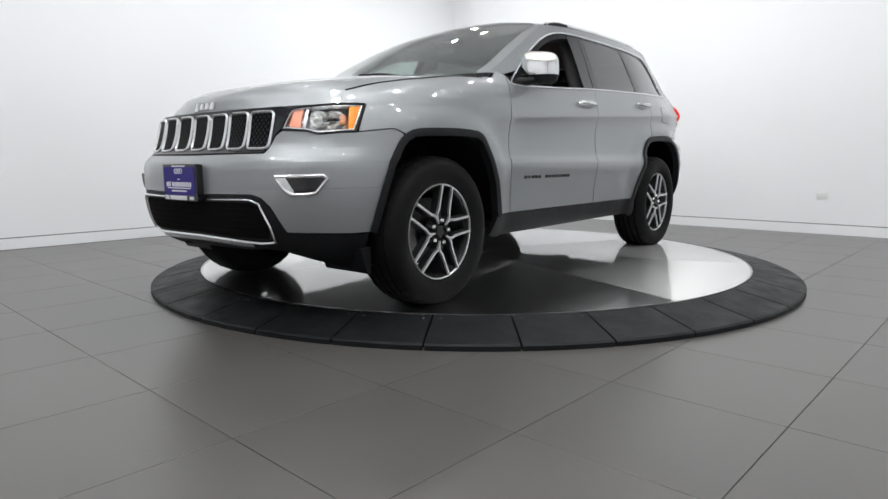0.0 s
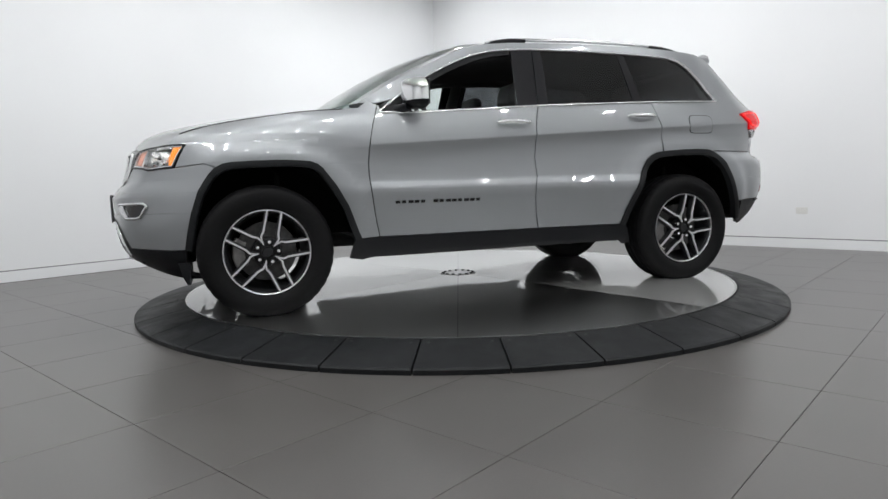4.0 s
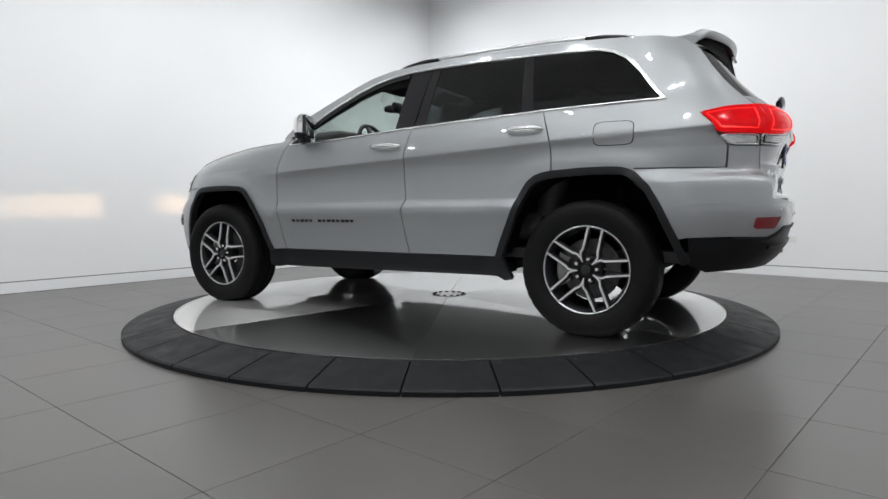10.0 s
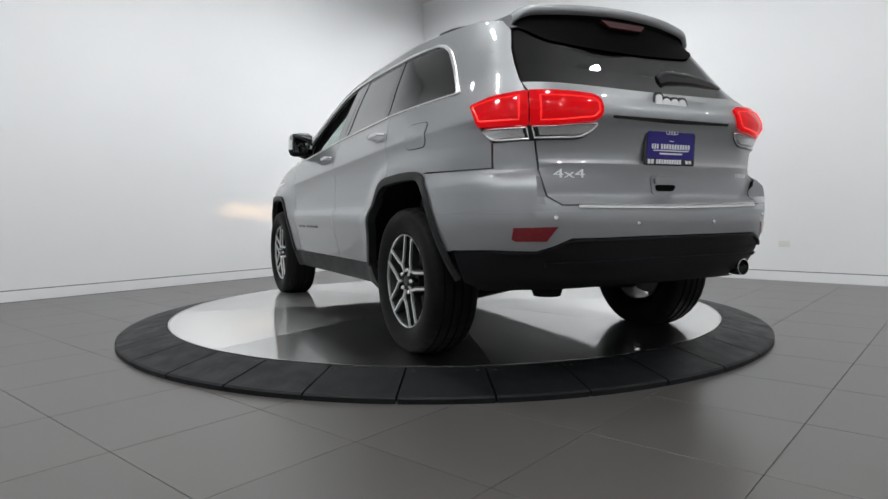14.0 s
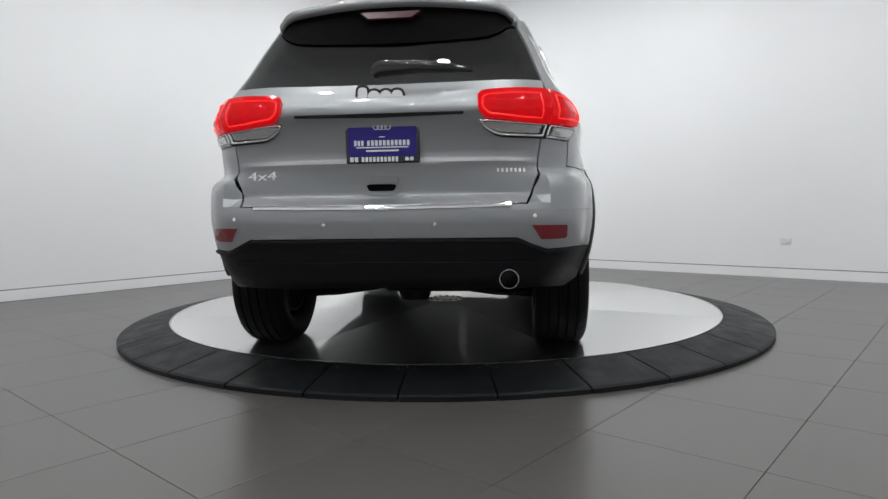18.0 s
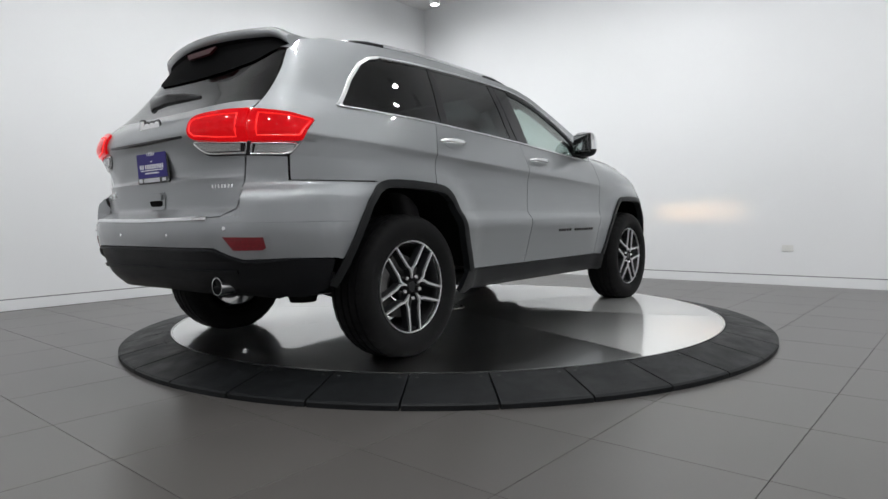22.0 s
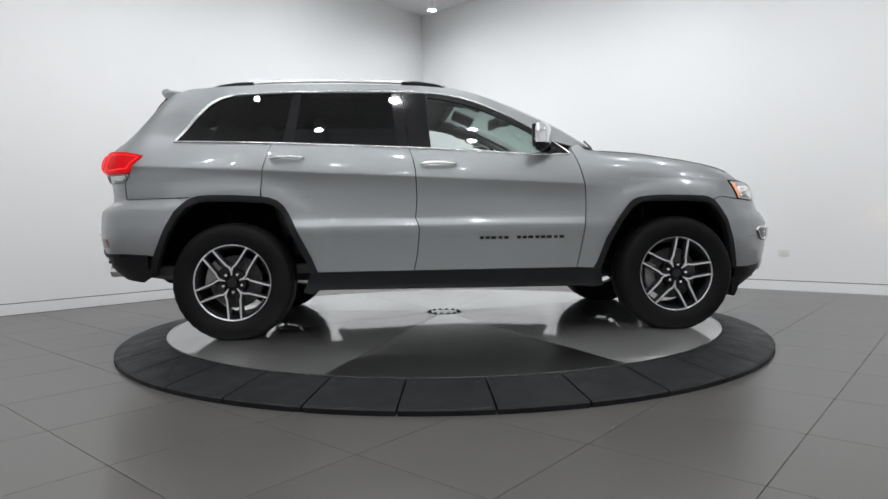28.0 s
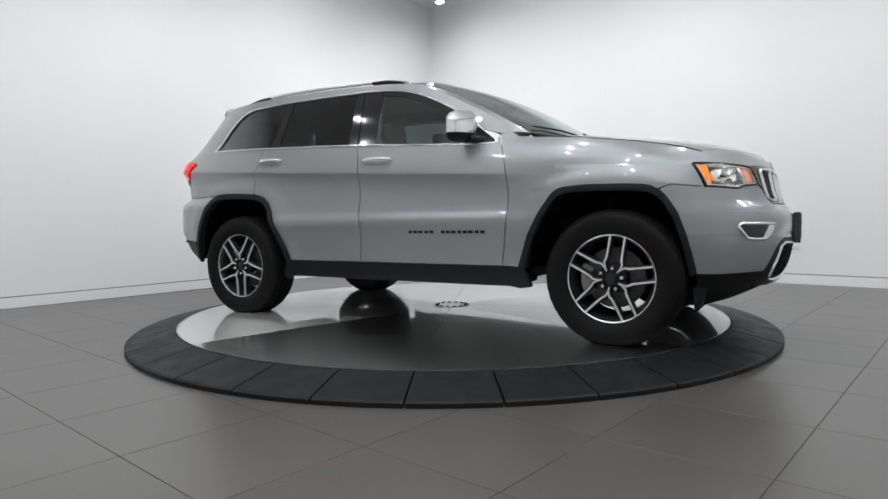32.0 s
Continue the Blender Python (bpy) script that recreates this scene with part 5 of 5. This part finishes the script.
        pn("inner_panel", sheet(inner, f, 0.12, 0.1, 0.01, -0.028), "liner", "dark inner door shell")
        for xw in (XF, XR):
            arcs = []
            for k in range(17):
                a = radians(4 + 172 * k / 16)
                rx = (0.46 if xw == XF else 0.53) if math.cos(a) * xw > 0 else (0.535 if xw == XF else 0.525)
                arcs.append((xw + rx * math.cos(a), HUB + 0.035 + (0.49 if xw == XF else 0.525) * math.sin(a)))
            rows = [[(x, s * y, z) for y in (0.56, 0.70, side(x, z).y - 0.022)] for x, z in arcs]
            g_ = grid(rows)
            g_.faces.new([g_.verts.new((x, s * 0.56, z)) for x, z in arcs])
            pn("wheel_liner", g_, "liner", "black wheel arch liner")
    fl = pn("floor_pan", joined(box(-1.75, 2.05, -0.60, 0.60, 0.44, 0.50, 0.02), box(-2.15, -1.7, -0.60, 0.60, 0.53, 0.58, 0.02), box(-0.86, 0.92, -0.80, 0.80, 0.415, 0.47, 0.015), box(-2.25, -1.9, -0.6, 0.6, 0.50, 0.58, 0.02), box(1.9, 2.2, -0.62, 0.62, 0.40, 0.60, 0.02)), "under", "black underbody")
    pn("exhaust_pipe", tube([(0.3, -0.15, 0.40), (-0.6, -0.2, 0.40), (-1.0, -0.35, 0.42), (-1.75, -0.45, 0.45), (-1.95, -0.51, 0.49), (-2.15, -0.532, 0.52)], 0.032, 12), "pipe", "steel exhaust pipe", angle=60)
    pn("silencer", moved(lathe([(0, -0.28), (0.07, -0.28), (0.078, -0.26), (0.078, 0.26), (0.07, 0.28), (0, 0.28)], 20, "y"), Matrix.Translation((-1.93, -0.22, 0.505))), "under", "dark silencer", angle=60)
    tip = lathe([(0.034, 0.06), (0.040, 0.06), (0.041, 0.0), (0.041, -0.08), (0.038, -0.08), (0.034, -0.01)], 32, "x", closed=True)
    tp = pn("exhaust_tip", moved(tip, Matrix.Translation((-2.236, -0.535, 0.528))), "chrome", "round chrome exhaust tip", angle=50)
    pn("tip_inside", moved(lathe([(0, 0.0), (0.035, 0.0), (0.035, -0.004), (0, -0.004)], 24, "x"), Matrix.Translation((-2.246, -0.535, 0.528))), "liner", "black inside of the exhaust", tp)
    for s in (1, -1):
        for xw in (XF, XR):
            pn("suspension_arm", tube([(xw + 0.02, s * 0.22, 0.40), (xw + 0.03, s * 0.45, 0.36), (xw, s * 0.66, 0.36)], [0.045, 0.035, 0.045], 10, squash=(1.3, 0.7)), "under", "dark suspension arm", angle=60)
            pn("damper", tube([(xw - 0.08, s * 0.55, 0.40), (xw - 0.10, s * 0.52, 0.95)], 0.04, 10), "under", "dark spring strut", angle=60)
        pn("side_rail", box(-0.8, 0.9, s * 0.5 - 0.05, s * 0.5 + 0.05, 0.385, 0.44, 0.015), "under")
    pn("propshaft", tube([(0.6, 0.05, 0.43), (-1.2, 0.0, 0.42)], 0.045, 12), "under", angle=60)
    pn("differential", moved(lathe([(0, -0.12), (0.08, -0.11), (0.12, 0), (0.08, 0.11), (0, 0.12)], 16), Matrix.Translation((XR, 0, 0.43))), "under", angle=60)
    # cabin
    pn("headliner", thicken(grid([[(x, y, z - 0.05 - (0.03 if abs(y) > 0.5 else 0)) for x, y, z in r] for r in [across(roof_edge(ex), (mx, mz), 2.6, 0.93) for ex, mx, mz in ((-0.02, 0.06, 1.80), (-0.6, -0.6, 1.838), (-1.2, -1.2, 1.83), (-1.75, -1.82, 1.80))]]), 0.01), "headliner", "dark headlining")
    pn("dashboard", joined(box(0.62, 1.02, -0.72, 0.72, 0.95, 1.27, 0.05, 3), box(0.58, 0.86, 0.19, 0.57, 1.12, 1.395, 0.05, 3)), "dash", "dark grey dashboard", angle=40)
    pn("console", box(-0.35, 0.75, -0.14, 0.14, 0.55, 0.95, 0.04, 3), "leather", "dark centre console", angle=40)
    sw = lathe([(0.17 + 0.016 * math.cos(k * math.tau / 10), 0.016 * math.sin(k * math.tau / 10)) for k in range(10)], 36, "z", closed=True)
    wheel = pn("steering_wheel", moved(joined(sw, box(-0.16, 0.16, -0.02, 0.02, -0.012, 0.012, 0.006), lathe([(0, 0.02), (0.06, 0.015), (0.06, -0.02), (0, -0.02)], 20)), Matrix.Translation((0.40, 0.38, 1.275)) @ pose(0, 0, 0, 0, -65, 0)), "leather", "dark steering wheel", angle=60)

    def seat(x, y, w, rows_=False):
        st = part("seat", box(x - 0.02, x + 0.50, y - w / 2, y + w / 2, 0.60, 0.80, 0.06, 3), M["leather"], car, "dark leather seat")
        soft(st, 50)
        bk = box(-0.07, 0.07, -w / 2, w / 2, 0, 0.60, 0.055, 3)
        soft(part("backrest", moved(bk, Matrix.Translation((x, y, 0.74)) @ pose(0, 0, 0, 0, -17, 0)), M["leather"], st), 50)
        for yy in ((y,) if not rows_ else (y - 0.4, y, y + 0.4)):
            hr = box(-0.055, 0.055, -0.13, 0.13, 0, 0.17, 0.05, 3)
            soft(part("headrest", moved(hr, Matrix.Translation((x - 0.19, yy, 1.36)) @ pose(0, 0, 0, 0, -10, 0)), M["leather"], st), 50)

    seat(-0.08, 0.38, 0.52), seat(-0.08, -0.38, 0.52), seat(-1.05, 0.0, 1.32, True)
    pn("cabin_floor", box(-2.1, 0.95, -0.72, 0.72, 0.50, 0.56), "leather", "dark cabin carpet")
    pn("load_cover", box(-2.05, -1.25, -0.68, 0.68, 1.05, 1.08), "leather", "dark load cover")
    mr = pn("inside_mirror", moved(box(-0.02, 0.02, -0.13, 0.13, -0.042, 0.042, 0.019, 3), Matrix.Translation((0.43, 0.0, 1.605)) @ pose(0, 0, 0, 0, 0, 12)), "black_plastic", "black inside mirror", angle=50)
    pn("mirror_stalk", tube([(0.45, 0, 1.600), (0.51, 0, 1.612), (0.57, 0, 1.615)], [0.026, 0.034, 0.022], 12), "black_plastic", parent=mr)
    for s in (1, -1):
        inn = [roof_edge(x) + Vector((-0.03, -0.055, -0.045)) for x in (0.90, 0.75, 0.55, 0.33, 0.08)]
        pn("pillar_lining", tube([(p.x, p.y * s, p.z) for p in inn], 0.03, 8), "headliner", "dark pillar lining", angle=60)
        mid = [side(x, z) + Vector((0, -0.05, 0)) for x, z in ((-0.19, 1.28), (-0.21, 1.45), (-0.235, 1.58), (-0.25, 1.70))]
        pn("pillar_lining", tube([(p.x, p.y * s * 0.93, p.z) for p in mid], 0.045, 8, squash=(1, 1)), "headliner", angle=60)
        rail_ = [roof_edge(x) + Vector((0, -0.055, -0.055)) for x in (0.14, -0.1, -0.5, -1.0, -1.4, -1.7)]
        pn("roof_side_lining", tube([(p.x, p.y * s, p.z) for p in rail_], 0.05, 10), "headliner", "dark roof side lining", angle=60)
        pn("sun_visor", moved(box(-0.09, 0.09, -0.19, 0.19, -0.01, 0.01, 0.008, 2), Matrix.Translation((0.20, s * 0.36, 1.70)) @ pose(0, 0, 0, 0, 24, 0)), "headliner", "dark folded sun visor", angle=50)
    return car


def build_wheels(car):
    def tyre_bm():
        p = [(0.245, -0.105), (0.262, -0.122), (0.30, -0.134), (0.335, -0.134), (0.360, -0.124), (0.374, -0.108), (0.381, -0.090), (0.384, -0.078), (0.374, -0.076), (0.374, -0.068), (0.385, -0.066),
             (0.3865, -0.030), (0.375, -0.028), (0.375, -0.018), (0.3865, -0.016)]
        p = p + [(r, -h) for r, h in p[::-1]]
        seg = 216
        bm = lathe(p, seg, "y", closed=True)
        for v in bm.verts:
            r = math.hypot(v.co.x, v.co.z)
            if r > 0.362:
                k = round(math.atan2(v.co.z, v.co.x) / math.tau * seg) % seg
                shoulder = abs(v.co.y) > 0.0655
                if (shoulder and (k + (3 if v.co.y > 0 else 0)) % 6 in (0, 1)) or (not shoulder and k % 9 == 0 and r > 0.38):
                    f = (r - (0.0025 if shoulder else 0.003)) / r
                    v.co.x, v.co.z = v.co.x * f, v.co.z * f
        return bm

    def spoke(sgn):
        """One machined spoke bar with a dark body, in the frame of its pair."""
        path = [(0.236, 0.040), (0.17, 0.0405), (0.112, 0.042), (0.085, 0.050), (0.060, 0.041), (0.038, 0.028)]
        face = [0.022, 0.023, 0.025, 0.022, 0.018, 0.012]
        bm, dark = bmesh.new(), bmesh.new()
        for b, w0, y0, y1 in ((bm, 0.52, 0.004, -0.006), (dark, 1.08, -0.006, -0.045)):
            rows = []
            for i, (x, z) in enumerate(path):
                q = path[min(i + 1, len(path) - 1)], path[max(i - 1, 0)]
                d = Vector((q[0][0] - q[1][0], 0, q[0][1] - q[1][1])).normalized()
                nn = Vector((-d.z, 0, d.x)) * face[i] * w0 / 2
                c = Vector((x, 0, z))
                dep = 0.018 * (1 - (x - 0.05) / 0.19)
                rows.append([b.verts.new(v) for v in (c + nn + Vector((0, y1 - dep * 0.2, 0)), c + nn * 0.9 + Vector((0, y0 - dep * 0.2, 0)), c - nn * 0.9 + Vector((0, y0 - dep * 0.2, 0)), c - nn + Vector((0, y1 - dep * 0.2, 0)))])
            for p, q in zip(rows, rows[1:]):
                for k in range(4):
                    b.faces.new((p[k], p[(k + 1) % 4], q[(k + 1) % 4], q[k]))
            b.faces.new(rows[0]), b.faces.new(rows[-1][::-1])
            if sgn < 0:
                bmesh.ops.scale(b, vec=(1, 1, -1), verts=b.verts)
            bmesh.ops.recalc_face_normals(b, faces=b.faces)
        return bm, dark

    proto = None
    for xw, s, phase in ((XF, 1, 102), (XR, 1, 103), (XF, -1, 100), (XR, -1, 123)):
        base = pose(xw, s * 0.803, HUB) @ (Matrix.Identity(4) if s == 1 else pose(0, 0, 0, 0, 0, 180))
        if proto is None:
            barrel = lathe([(0.232, 0.098), (0.226, 0.09), (0.218, 0.05), (0.205, -0.02), (0.205, -0.10), (0.212, -0.10), (0.212, -0.02), (0.238, 0.05), (0.244, 0.09)], 64, "y", closed=True)
            w = soft(part("wheel", barrel, M["alloy_dark"], car, "alloy wheel with five pairs of spokes and a black tyre"), 40)
            soft(part("tyre", tyre_bm(), M["tyre"], w, "black treaded tyre"), 40)
            soft(part("rim_lip", lathe([(0.2485, 0.096), (0.2485, 0.106), (0.244, 0.112), (0.2395, 0.109), (0.2388, 0.098)], 96, "y", closed=True), M["machined"], w, "machined silver rim edge"), 40)
            for k in range(5):
                for sg in (1, -1):
                    bm, dark = spoke(sg)
                    r = Matrix.Translation((0, 0.112, 0)) @ Matrix.Rotation(radians(72 * k), 4, "Y")
                    soft(part("spoke", moved(bm, r), M["machined"], w, "machined silver spoke"), 30)
                    soft(part("spoke_body", moved(dark, r), M["alloy_dark"], w), 30)
                a = radians(72 * k)
                nut = moved(lathe([(0, 0.024), (0.009, 0.0235), (0.0125, 0.016), (0.0135, 0.006), (0.0135, -0.02), (0, -0.02)], 12, "y"), Matrix.Translation((0.060 * math.cos(a), 0.088, -0.062 * math.sin(a))))
                soft(part("wheel_nut", nut, M["nut"], w, "bright wheel nut"), 40)
            soft(part("hub", lathe([(0, 0.072), (0.080, 0.066), (0.086, 0.04), (0.05, -0.05), (0, -0.05)], 32, "y"), M["alloy_dark"], w), 40)
            soft(part("centre_cap", lathe([(0, 0.108), (0.026, 0.107), (0.031, 0.100), (0.033, 0.06), (0, 0.06)], 32, "y"), M["alloy_dark"], w, "dark centre cap"), 40)
            disc = lathe([(0.085, 0.015), (0.170, 0.015), (0.172, 0.01), (0.172, -0.01), (0.170, -0.015), (0.085, -0.015)], 56, "y", closed=True)
            soft(part("brake_disc", disc, M["rotor"], w, "dark steel brake disc"), 40)
            prof = [(0.125, 0.042), (0.186, 0.042), (0.195, 0.03), (0.195, -0.03), (0.115, -0.03)]
            rows = [[(r * math.cos(radians(a)), h, r * math.sin(radians(a))) for r, h in prof] for a in range(225, 290, 12)]
            cal = grid(rows)
            cal.faces.new([cal.verts.new(p) for p in rows[0]]), cal.faces.new([cal.verts.new(p) for p in rows[-1]])
            bmesh.ops.recalc_face_normals(cal, faces=cal.faces)
            part("caliper", cal, M["brake"], w, "bare metal brake caliper")
            proto = w
            w.matrix_basis = base @ Matrix.Rotation(radians(-phase), 4, "Y")
        else:
            w = copy_thing(proto, base @ Matrix.Rotation(radians(-phase), 4, "Y"))


car = build_car()
build_wheels(car)


def motions():
    spin = [(t, h) for t, h in TURN]
    walk(table, [(t, pose(0, 0, 0, 0, 0, h)) for t, h in spin])
    walk(car, [(t, pose(0, 0, 0, 0, 0, h) @ pose(0, CAR_Y, 0)) for t, h in spin])


motions()
